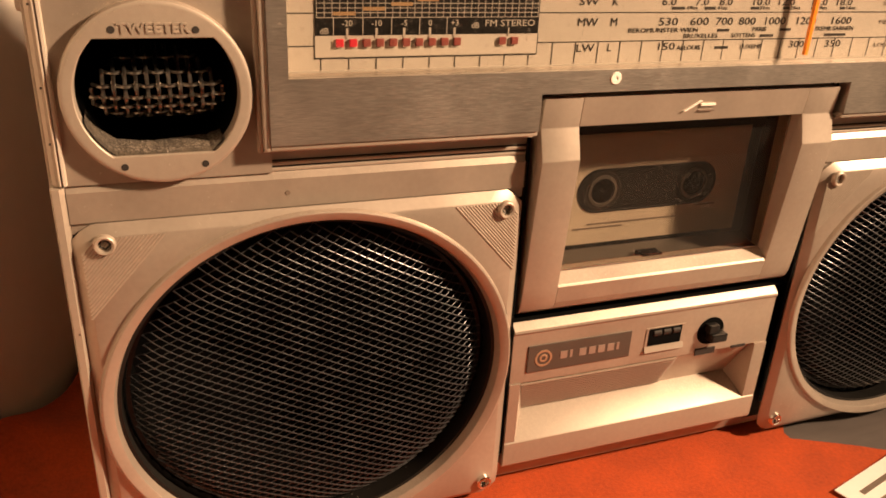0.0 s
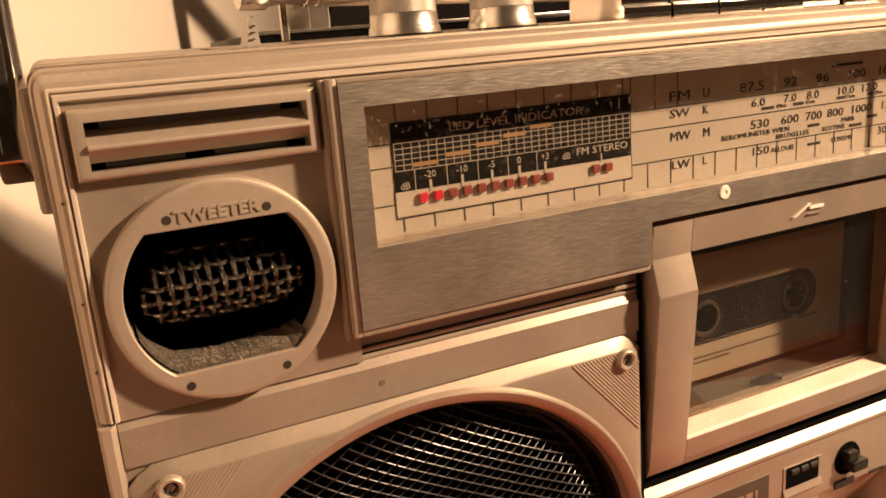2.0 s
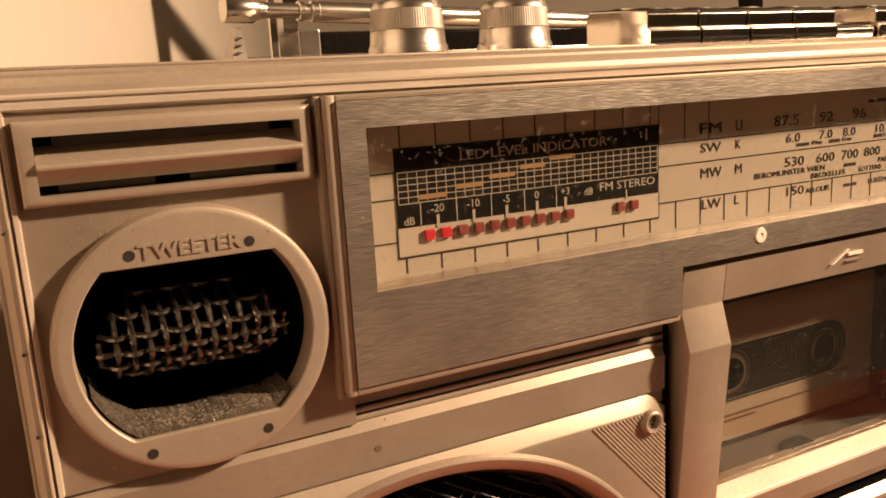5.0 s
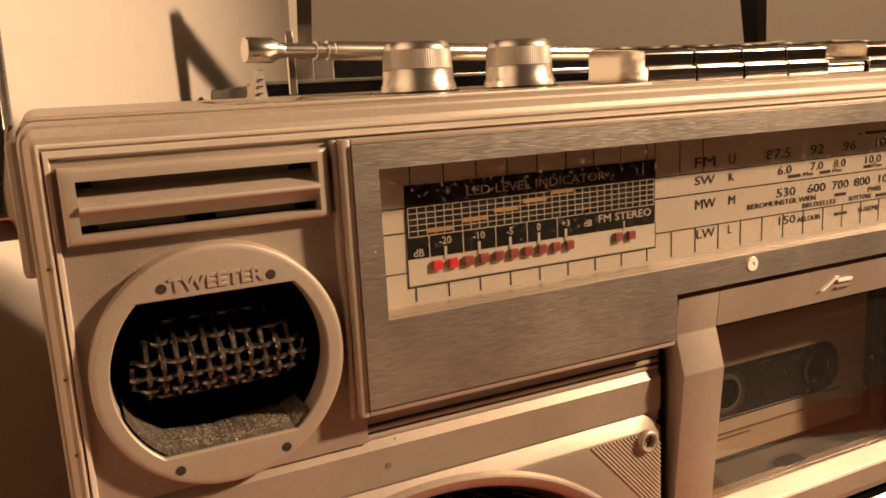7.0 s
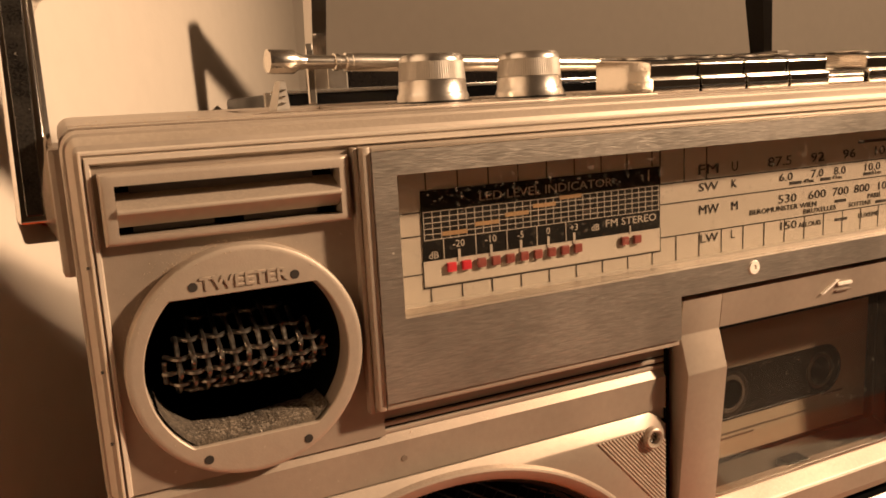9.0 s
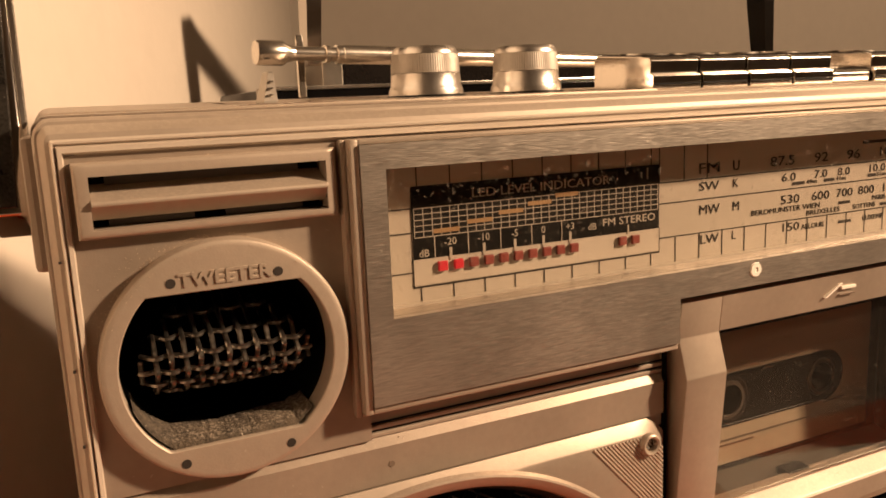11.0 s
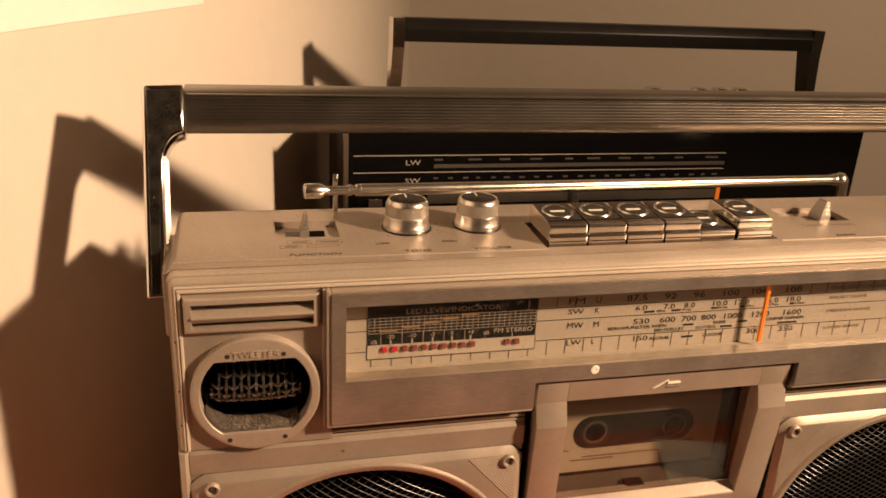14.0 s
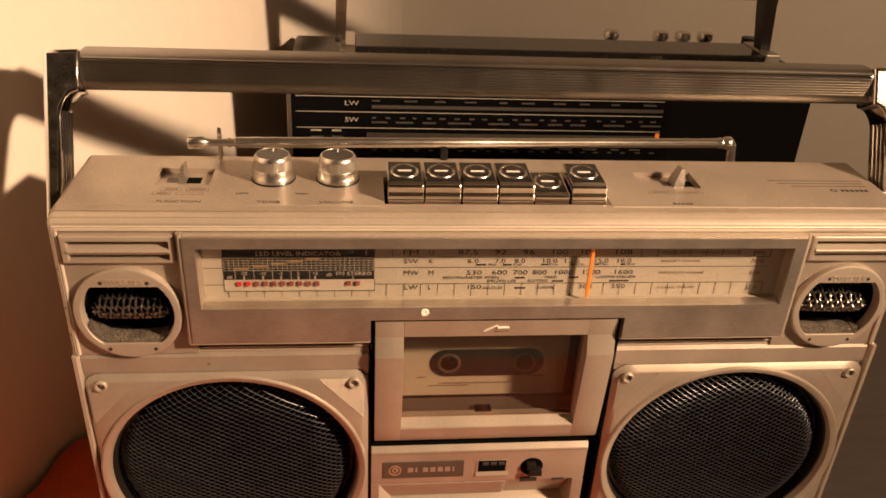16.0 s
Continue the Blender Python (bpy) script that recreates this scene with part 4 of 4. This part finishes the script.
part("scoop_lip", prism(B(), [(17, 31.98), (15.5, 31.98), (3.9, 25.4), (3.2, 24.6), (3.3, 14.6), (4.0, 13.6), (17, 13.6)], -60.4, 58.0, 0.15), PLASTIC_LIGHT, unit, "", 30)
for side, xa, xb, xc in ((LEFT, -60.4, -56.2, -48.5), (RIGHT, 58.0, 52.0, 49.6)):
    bm = B()
    pts = [(xa, 3.4), (xb, 3.4), (xc, 15.4), (xa, 16)]
    loft(bm, [[(x, y, 25.4) for x, y in pts], [(x, y, 51.55) for x, y in pts]], True, True)
    part("scoop_cheek", bm, PLASTIC, unit)
badge = part("maker_badge", box(B(), -54.0, -10.0, 3.5, 4.02, 55.9, 67.2, 0.15), BADGE, unit, "dark grey badge")
part("badge_emblem", loft(B(), [ring(-47.6, 61.5, 3.5, 3.5, 3.48, 32), ring(-47.6, 61.5, 3.5, 3.5, 3.3, 32), ring(-47.6, 61.5, 2.7, 2.7, 3.3, 32), ring(-47.6, 61.5, 2.7, 2.7, 3.48, 32)]), COPPER, badge)
part("badge_emblem", loft(B(), [ring(-47.6, 61.5, 1.7, 1.7, 3.48, 24), ring(-47.6, 61.5, 1.6, 1.6, 3.3, 24), ring(-47.6, 61.5, 0.9, 0.9, 3.3, 24), ring(-47.6, 61.5, 0.9, 0.9, 3.48, 24)]), COPPER, badge)
for k in range(7):
    x = -40.6 + 4.05 * k
    w = 2.9 if k != 1 and k != 6 else 1.1
    part("badge_bar", box(B(), x, x + w, 3.35, 3.48, 60.0, 63.2, 0.03), BADGE_INK, badge)
part("counter_recess", box(B(), -3.2, 14.8, 3.75, 4.03, 56.2, 66.8), PLASTIC, unit)
part("counter_sill", prism(B(), [(4.03, 56.0), (2.9, 56.2), (3.7, 58.6), (4.03, 58.6)], -3.2, 14.8), PLASTIC_LIGHT, unit)
part("tape_counter", box(B(), -2.0, 13.2, 3.6, 3.8, 58.8, 66.4), VOID, unit)
for k in range(3):
    part("counter_wheel", tube(B(), (0.2 + 4.4 * k, 4.6, 64.3), (3.6 + 4.4 * k, 4.6, 64.3), [(0, 1.5), (0.2, 1.6), (3.2, 1.6), (3.4, 1.5)]), INK, unit)
part("switch_recess", loft(B(), [ring(27.8, 61.2, 6.4, 6.2, 4.02, 32), ring(27.8, 61.2, 6.2, 6.0, 3.7, 32)], False, True), VOID, unit)
sw = part("reset_knob", box(B(), 25.6, 33.0, -0.6, 3.9, 57.9, 61.6, 0.6), BLACK, unit, "black slide switch")
part("switch_stem", box(B(), 24.6, 29.4, 0.6, 3.9, 61.6, 65.2, 0.5), BLACK, sw)
part("switch_notch", box(B(), 22.0, 31.5, 3.5, 4.03, 50.6, 53.4), INK, unit)
part("switch_notch", box(B(), 40.0, 47, 3.6, 4.03, 51.2, 52.2), INK, unit)

# ---- top controls ----


def knob(cx, cy, text, tx):
    z0 = top_z(cy)
    k = part("control_knob", loft(B(), [flat_ring(cx, cy, 10.0, z0 - 0.5, 60), flat_ring(cx, cy, 10.0, z0 + 1.4, 60), flat_ring(cx, cy, 9.7, z0 + 2.2, 60), flat_ring(cx, cy, 9.45, z0 + 2.6, 60), flat_ring(cx, cy, 9.3, z0 + 5.6, 60), flat_ring(cx, cy, 9.1, z0 + 5.9, 60)], True, True), KNOB_SHINE, RADIO, "satin chrome knob", 30)
    part("knurled_ring", loft(B(), [flat_ring(cx, cy, 9.25, z0 + 5.9, 180, 0.08), flat_ring(cx, cy, 8.95, z0 + 10.7, 180, 0.08), flat_ring(cx, cy, 8.7, z0 + 10.8, 180)], False, True), KNOB_RING, k, "finely knurled satin ring")
    part("knob_bevel", loft(B(), [flat_ring(cx, cy, 8.85, z0 + 10.8, 60), flat_ring(cx, cy, 8.7, z0 + 11.4, 60), flat_ring(cx, cy, 8.1, z0 + 12.5, 60), flat_ring(cx, cy, 7.7, z0 + 12.7, 60), flat_ring(cx, cy, 7.5, z0 + 12.4, 60)], False, True), KNOB_SHINE, k, "bright rim", 40)
    part("knob_cap", loft(B(), [flat_ring(cx, cy, 7.45, z0 + 12.42, 60), flat_ring(cx, cy, 7.3, z0 + 12.55, 60), flat_ring(cx, cy, 2, z0 + 12.45, 60)], False, True), GLOSS, k, "glossy dark cap", 30)
    part("pointer_mark", box(B(), cx - 0.3, cx + 0.3, cy + 3.0, cy + 7.2, z0 + 12.3, z0 + 12.62), WHITE, k)
    part("knob_plate", loft(B(), [flat_ring(cx, cy, 10.9, z0 - 0.3, 48), flat_ring(cx, cy, 10.6, z0 + 0.25, 48)], True, True), BLACK, RADIO)
    part("top_text", letters(B(), text, tx, 19.3, 2.0, lambda y: top_z(y) + 0.06, "top", width=2.7 * len(text)), INK, RADIO)
    for a in range(-5, 6):
        t = radians(90 + a * 27)
        x, y = cx + 13.3 * math.cos(t), cy + 13.3 * math.sin(t)
        part("scale_dot", box(B(), x - 0.3, x + 0.3, y - 0.3, y + 0.3, top_z(y) - 0.1, top_z(y) + 0.08), INK_SOFT, RADIO)


knob(-108.2, 45.5, "TONE", -108.4)
knob(-77.0, 45.5, "VOLUME", -77.4)
for text, x, y, w in (("FUNCTION", -148.6, 19.3, 19.5), ("BAND", 90.4, 19.3, 10), ("LOW", -121, 28, 6), ("HIGH", -93.5, 28, 6)):
    part("top_text", letters(B(), text, x, y, 1.9, lambda q: top_z(q) + 0.06, "top", width=w), INK, RADIO)
for x0, x1, y0 in ((-157, -151, 31.6), (-146, -138.5, 31.6), (-160, -155, 27.2), (79, 88, 31.6), (92, 103, 31.6), (146, 198, 46), (150, 197, 42.8), (156, 197, 39.6), (-30, -22, 49.5), (18, 30, 49.5)):
    part("printed_line", box(B(), x0, x1, y0, y0 + 1.1, top_z(y0) - 0.2, top_z(y0) + 0.07), INK_SOFT, RADIO)
part("printed_emblem", loft(B(), [flat_ring(176.5, 35.2, 1.9, top_z(35) + 0.07, 28), flat_ring(176.5, 35.2, 1.2, top_z(35) + 0.07, 28), flat_ring(176.5, 35.2, 1.2, top_z(35) - 0.1, 28), flat_ring(176.5, 35.2, 1.9, top_z(35) - 0.1, 28)]), INK, RADIO)
for k in range(6):
    part("printed_bar", box(B(), 180.5 + 2.6 * k, 182.3 + 2.6 * k, 34.0, 36.4, top_z(35) - 0.2, top_z(35) + 0.07), INK, RADIO)


def outline_print(x0, x1, y0, y1):
    """A printed frame round a switch position."""
    w = 0.32
    for a, b, c, d in ((x0, x1, y0, y0 + w), (x0, x1, y1 - w, y1), (x0, x0 + w, y0 + w, y1 - w), (x1 - w, x1, y0 + w, y1 - w)):
        part("printed_line", box(B(), a, b, c, d, top_z(c) - 0.2, top_z(c) + 0.07), INK_SOFT, RADIO)


for x0, x1, y0, y1 in ((-159, -149.5, 30.4, 33.8), (-147.5, -137, 30.4, 33.8), (-162, -153.5, 26.2, 29.2), (-151.5, -139, 26.6, 29.2), (77, 90, 30.4, 33.8), (91, 105, 30.4, 33.8)):
    outline_print(x0, x1, y0, y1)


def lever(x, y, z, wide):
    """A blade that tapers upwards, leaning a little."""
    rings = []
    for up, wx, wy, lean in ((-2.5, 1.9, 4.6, 0.0), (0.5, 1.7, 4.4, 0.2), (5.4, 0.9, 3.4, 0.7), (7.2, 0.65, 3.0, 0.9), (7.5, 0.4, 2.7, 0.9)):
        rings.append([(x + lean * wide + a * wx * wide, y + b * wy, z + up) for a, b in ((-1, -1), (1, -1), (1, 1), (-1, 1))])
    return part("switch_lever", loft(B(), rings, True, True), KNOB_RING, RADIO, "tapered grey switch lever")


for lx, wide in ((-151.4, 1.0), (96.3, 1.5)):
    part("switch_slot", box(B(), lx + 1.8, lx + 8.6, 42.5, 49.5, 212.3, 213.05), VOID, RADIO)
    part("switch_slot", box(B(), lx - 7.6, lx - 1.8, 43.5, 49.0, 212.3, 213.02), BADGE, RADIO)
    lv = lever(lx, 46.0, 214.7, wide)
    for k in range(3):
        part("lever_rib", box(B(), lx + (0.2 + 0.22 * k) * wide - 0.5, lx + (0.2 + 0.22 * k) * wide + 0.5, 41.2 + 0.3 * k, 42.2 + 0.3 * k, 216.5 + 1.6 * k, 216.8 + 1.6 * k), SATIN, lv)


def key(x, low):
    w = 16.7
    d = -5.0 if low else 0.0
    k = part("piano_key", prism(B(), [(19.6, 208.2), (19.2, 217.6 + d), (19.5, 218.1 + d), (20.6, 218.4 + d), (20.3, 221.6 + d), (20.9, 222.6 + d), (24.0, 223.0 + d), (44.0, 224.4 + d), (45.6, 223.2 + d), (45.8, 208.2)], x, x + w, 0.3), KEY_SILVER, RADIO, "silver piano key")
    part("key_line", box(B(), x + 0.25, x + w - 0.25, 19.2, 20.2, 215.3 + d * 0.6, 215.8 + d * 0.6), BLACK, k)
    cx = x + w / 2

    def level(y):
        return 223.0 + d + (y - 24) * 0.07

    def oval(a, b, up, n=36):
        return [(cx + a * math.cos(2 * math.pi * i / n), 34.2 + b * math.sin(2 * math.pi * i / n), level(34.2 + b * math.sin(2 * math.pi * i / n)) + up) for i in range(n)]

    part("key_top", loft(B(), [[(x + 0.5, 24.2, level(24.2) + 0.02), (x + w - 0.5, 24.2, level(24.2) + 0.02), (x + w - 0.5, 43.9, level(43.9) + 0.02), (x + 0.5, 43.9, level(43.9) + 0.02)], [(x + 0.7, 24.4, level(24.4) + 0.3), (x + w - 0.7, 24.4, level(24.4) + 0.3), (x + w - 0.7, 43.6, level(43.6) + 0.3), (x + 0.7, 43.6, level(43.6) + 0.3)]], False, True), GLOSS, k, "glossy black key top")
    part("key_oval", loft(B(), [oval(7.0, 7.6, 0.3), oval(6.7, 7.3, 0.75), oval(6.2, 6.8, 0.7), oval(5.6, 6.2, 0.34)], False, False), SATIN, k, "satin oval ring", 30)
    part("key_symbol", box(B(), cx - 3.2, cx + 3.2, 33.6, 35.0, level(34) + 0.2, level(34) + 0.5), WHITE, k)


for i in range(6):
    key(-53.2 + 17.6 * i, i == 4)

# ---- carrying handle ----
handle = part("handle_grip", B(), GRIP, RADIO, "ribbed dark grey carrying grip")


def grip_profile(n=64):
    pts = []
    for i in range(n):
        t = 2 * math.pi * i / n
        c, s = math.cos(t), math.sin(t)
        y = 72.0 + 9.0 * math.copysign(abs(c) ** 0.55, c)
        z = 260.0 + 9.6 * math.copysign(abs(s) ** 0.55, s)
        pts.append((y, z))
    return pts


bm = prism(B(), grip_profile(), -196.8, 199.2)
bmesh.ops.recalc_face_normals(bm, faces=bm.faces[:])
bmesh.ops.scale(bm, vec=(0.001, 0.001, 0.001), verts=bm.verts[:])
bm.to_mesh(handle.data)
bm.free()
for p in handle.data.polygons:
    p.use_smooth = True
handle.data.set_sharp_from_angle(angle=radians(50))
for k in range(9):
    z = 256.6 + 1.35 * k
    part("grip_rib", prism(B(), [(63.6, z - 0.5), (62.55, z - 0.25), (62.55, z + 0.25), (63.6, z + 0.5)], -195.5, 198), GRIP, handle)
for side in (LEFT, RIGHT):
    # a flat arm leaning back, with a curved inner corner
    def at(x, s, w):
        """s runs up the arm, w across its width."""
        base, top = Vector((0, 37, 191)), Vector((0, 72, 268))
        d = (top - base).normalized()
        q = base + d * s + Vector((0, d.z, -d.y)) * w
        return (sx(side, x), q.y, q.z)
    bm = B()
    L = 84.6
    outline = [(-212.8, 0), (-212.8, L - 1.5), (-211.5, L), (-197.0, L), (-197.0, L - 19.5)] + [(-197.0 - 8.2 * math.sin(radians(q)), L - 19.5 - 12 * (1 - math.cos(radians(q)))) for q in (15, 30, 45, 60, 75)] + [(-205.2, L - 31.5), (-205.2, 0)]
    loft(bm, [[at(x, s, -8.0) for x, s in outline], [at(x, s, 8.0) for x, s in outline]], True, True)
    bmesh.ops.recalc_face_normals(bm, faces=bm.faces[:])
    bmesh.ops.bevel(bm, geom=[e for e in bm.edges if e.calc_face_angle(0) > 0.5], offset=1.0, segments=3, affect="EDGES", profile=0.5)
    arm = part("handle_arm", bm, CHROME, handle, "worn chrome handle arm", 35)
    part("arm_face", loft(B(), [[at(x, s, -8.02) for x, s in ((-210.9, 1.5), (-210.9, L - 2.4), (-198, L - 2.0), (-198, L - 18), (-202.4, L - 20), (-206.2, L - 27), (-207.6, 1.5))], [at(x, s, -8.4) for x, s in ((-210.7, 1.7), (-210.7, L - 2.6), (-198.3, L - 2.2), (-198.3, L - 17.8), (-202.6, L - 19.8), (-206.5, L - 27), (-207.9, 1.7))]], False, True), ARM_FACE, arm, "black enamel front")
    for w in (-5.6, -2.2, 1.2, 4.6):
        part("arm_rib", loft(B(), [[at(-205.2, 2, w), at(-205.2, 2, w + 1.6), at(-205.2, 56, w + 1.6), at(-205.2, 56, w)], [at(-204.4, 2, w + 0.4), at(-204.4, 2, w + 1.2), at(-204.4, 56, w + 1.2), at(-204.4, 56, w + 0.4)]], False, True), CHROME, arm)
    a, b = (sx(side, -205.3), sx(side, -201.6))
    part("handle_pivot", box(B(), min(a, b), max(a, b), 16, 60, 184, 210, 1.2), PLASTIC, RADIO)

# ---- antenna ----
P, Q = Vector((-150.2, 58.6, 227.8)), Vector((140.5, 88.6, 219.8))
ant = part("antenna", tube(B(), P, Q, [(24, 2.3), (24.4, 2.7), (150, 2.7), (150.3, 2.65), (285, 2.65), (285.3, 2.8)], 24), SATIN, RADIO, "telescopic chrome antenna, folded flat", 40)
part("antenna_tip", tube(B(), P, Q, [(0, 3.0), (0.4, 3.25), (7.2, 3.25), (8.6, 2.3), (10.5, 2.0)], 24), SATIN, ant, "turned metal tip", 35)
part("antenna_section", tube(B(), P, Q, [(10.5, 1.9), (19.0, 1.9), (19.2, 2.4), (20.4, 2.4), (20.8, 2.0), (22.2, 2.0), (22.6, 2.6), (24.1, 2.6)], 24), SATIN, ant, "", 35)
part("antenna_joint", tube(B(), P, Q, [(285, 2.4), (286, 2.4), (287, 3.2), (288.5, 3.2), (289, 2.5), (290, 3.3), (292, 4.0), (294, 3.8), (296, 2.2)], 24), SATIN, ant, "", 50)
part("antenna_foot", tube(B(), (143.5, 89, 219), (147, 92, 196), [(0, 2.6), (22, 3.4)], 20), SATIN, ant)
part("antenna_clip", prism(B(), [(65.4, 216), (67.4, 216), (67.2, 231), (66.4, 233), (65.6, 231)], -137.2, -135.2, 0.3), SATIN, RADIO, "upright metal antenna clip")
part("antenna_rest", box(B(), -24, -20.4, 68.5, 74, 205, 221, 0.4), BLACK, RADIO)

# ---- the radio behind ----
REAR = thing("transistor_radio", (73, 260, 0), "large dark portable radio with black handle standing behind", "radio")
part("body", box(B(), -115, 262, 214.5, 310, 2, 222, 2.5), DARKCASE, REAR, "dark brown case", 40)
part("front_plate", box(B(), -112.6, 259.6, 212, 214.6, 6, 221.4, 0.6), REAR_GLOSS, REAR, "black glossy front")
part("edge_trim", box(B(), -115.6, -112.7, 211, 214.6, 6, 222.6, 0.3), SATIN, REAR, "bright edge strip")
part("edge_trim", box(B(), -112.6, 259.6, 210.8, 213.2, 221.5, 223.2, 0.3), SATIN, REAR, "bright edge strip")
part("top_ridge", box(B(), -69, 226, 229, 268, 222.05, 234.5, 1.5), GLOSS, REAR, "glossy black raised strip")
part("top_block", box(B(), -79.5, -69.1, 228.5, 268.5, 222.05, 235.5, 0.8), SATIN, REAR)
part("top_block", box(B(), 226.1, 237, 228.5, 268.5, 222.05, 235.5, 0.8), KNOB_RING, REAR)
part("dial_scale", box(B(), -108, 245, 211.55, 211.95, 120, 208), REAR_GLOSS, REAR)
for z, x1 in ((204.5, 150), (193.5, 150), (182.0, 150), (170, 150)):
    part("dial_line", box(B(), -109.6, x1, 211.3, 211.56, z - 0.25, z + 0.25), LINE, REAR)
for text, z in (("LW", 199.6), ("SW", 187.8)):
    part("dial_text", letters(B(), text, -71.8, z, 3.2, 211.45, width=9.5), LINE, REAR)
for z, h, seed, w0, w1, g0, g1 in ((201.6, 1.2, 1, 5, 10, 10, 18), (189.4, 1.2, 3, 2.6, 4.2, 5, 8), (186.2, 1.3, 4, 9, 17, 5, 14), (168.0, 1.2, 5, 6, 14, 6, 14), (165.6, 1.0, 6, 2.6, 4.2, 5, 8)):
    rnd = random.Random(seed)
    x = -58
    while x < 146:
        w = rnd.uniform(w0, w1)
        part("dial_mark", box(B(), x, min(150, x + w), 211.35, 211.56, z - h / 2, z + h / 2), BADGE, REAR)
        x += w + rnd.uniform(g0, g1)
part("dial_band", box(B(), -58, 150, 211.35, 211.52, 196.2, 198.6), BADGE, REAR, "grey printed band")
part("dial_band", box(B(), -61.5, 150, 211.2, 211.5, 172.4, 178.6), BADGE, REAR, "grey printed band")
part("dial_pointer", box(B(), 147, 150, 210.8, 211.2, 171, 181), NEEDLE, REAR)
for x, w in ((-100, 9), (-85.5, 8)):
    part("push_button", box(B(), x, x + w, 209.5, 211.5, 171.5, 176.5, 0.4), SATIN, REAR)
    part("dial_text", box(B(), x, x + w * 0.8, 211.3, 211.5, 179.3, 180.6), LINE, REAR)
for x in (128, 167, 185, 203):
    part("top_knob", tube(B(), (x, 287, 221.5), (x, 287, 237.5), [(0, 5.0), (10, 5.0), (10.5, 6.4), (15, 6.0), (15.8, 5.2)], 24), SATIN, REAR)
part("handle_stud", tube(B(), (240, 287, 221.5), (240, 287, 240), [(0, 4), (6, 4), (6.5, 6), (13, 6)], 24), BLACK, REAR)
bar = part("handle_bar", prism(B(), [(238, 271.5), (252, 271.5), (253.5, 280), (250, 286), (240, 286), (236.6, 280)], -75, 222, 1.0), BLACK, REAR, "black padded handle bar", 40)
for x0, x1, xb in ((-82.2, -74.6, -83.0), (221.6, 230.0, 227.5)):
    bm = B()
    loft(bm, [[(xb, y, z) for y, z in ((241, 234), (253, 234))] + [(xb + 7, y, z) for y, z in ((253, 234), (241, 234))], [(x0, y, 268) for y in (237.5, 252.5)] + [(x1, y, 268) for y in (252.5, 237.5)], [(x0, y, 286) for y in (237, 252.5)] + [(x1, y, 286) for y in (252.5, 237)]], True, True)
    part("handle_post", bm, CHROME if x0 < 0 else DARKCASE, bar, "chrome handle post" if x0 < 0 else "dark handle post")
for fx in (-90, 235):
    part("foot", box(B(), fx - 8, fx + 8, 225, 300, 0, 2.2, 0.3), RUBBER, REAR)


# ---- dust lying on the top and the ledges ----
def crumbs(name, count, seed, place, small, large):
    rnd = random.Random(seed)
    verts, faces = [], []
    for _ in range(count):
        x, y, z = place(rnd)
        s = rnd.uniform(small, large) * (1 if rnd.random() < 0.93 else 2.2)
        long, turn = rnd.uniform(0.7, 2.2), rnd.uniform(0, 6.28)
        k = len(verts)
        for w in (0.2, 2.3, 4.4):
            u, v = s * long * math.cos(w), s * math.sin(w)
            verts.append((x + u * math.cos(turn) - v * math.sin(turn), y + u * math.sin(turn) + v * math.cos(turn), z - 0.02))
        verts.append((x, y, z + s * 0.8))
        faces.extend(((k, k + 1, k + 3), (k + 1, k + 2, k + 3), (k + 2, k, k + 3), (k, k + 2, k + 1)))
    me = bpy.data.meshes.new(name)
    me.from_pydata([tuple(c * 0.001 for c in v) for v in verts], [], faces)
    me.materials.append(DUST)
    ob = new(name, me)
    ob.parent = RADIO
    ob.matrix_parent_inverse = Matrix.Translation(-RADIO.location)
    ob["label"] = "crumbs of pale dust"
    tagged(ob, kind="stuff")


def on_top(r):
    x = -199 + 400 * r.random() ** 1.35
    y = 11 + abs(r.gauss(0, 9)) if r.random() < 0.7 else r.uniform(11, 36)
    if -58.5 < x < 56.5 and y > 17:
        y = r.uniform(10.6, 16.8)
    return x, min(y, 36.5), top_z(min(y, 36.5))


def on_lip(r):
    y = r.uniform(7.1, 9.5)
    return -197 + 390 * r.random() ** 1.5, y, 212.53 + (y - 7.0) * 0.308


def on_vent(r):
    return r.uniform(-196, -151), r.uniform(4.1, 5.4), 205.2


def on_door(r):
    y = r.uniform(4, 8.4)
    return r.uniform(-44, 46), y, 91.2 + (y - 3.9) * 0.681


def on_rail(r):
    y = r.uniform(4.3, 5.3)
    return r.uniform(-150, -63), y, 138.3 + (y - 4.2) * 1.667


crumbs("dust", 2600, 31, on_top, 0.05, 0.16)
crumbs("dust", 900, 32, on_lip, 0.05, 0.15)
crumbs("dust", 90, 33, on_vent, 0.05, 0.14)
crumbs("dust", 120, 34, on_door, 0.05, 0.14)
crumbs("dust", 90, 35, on_rail, 0.05, 0.15)
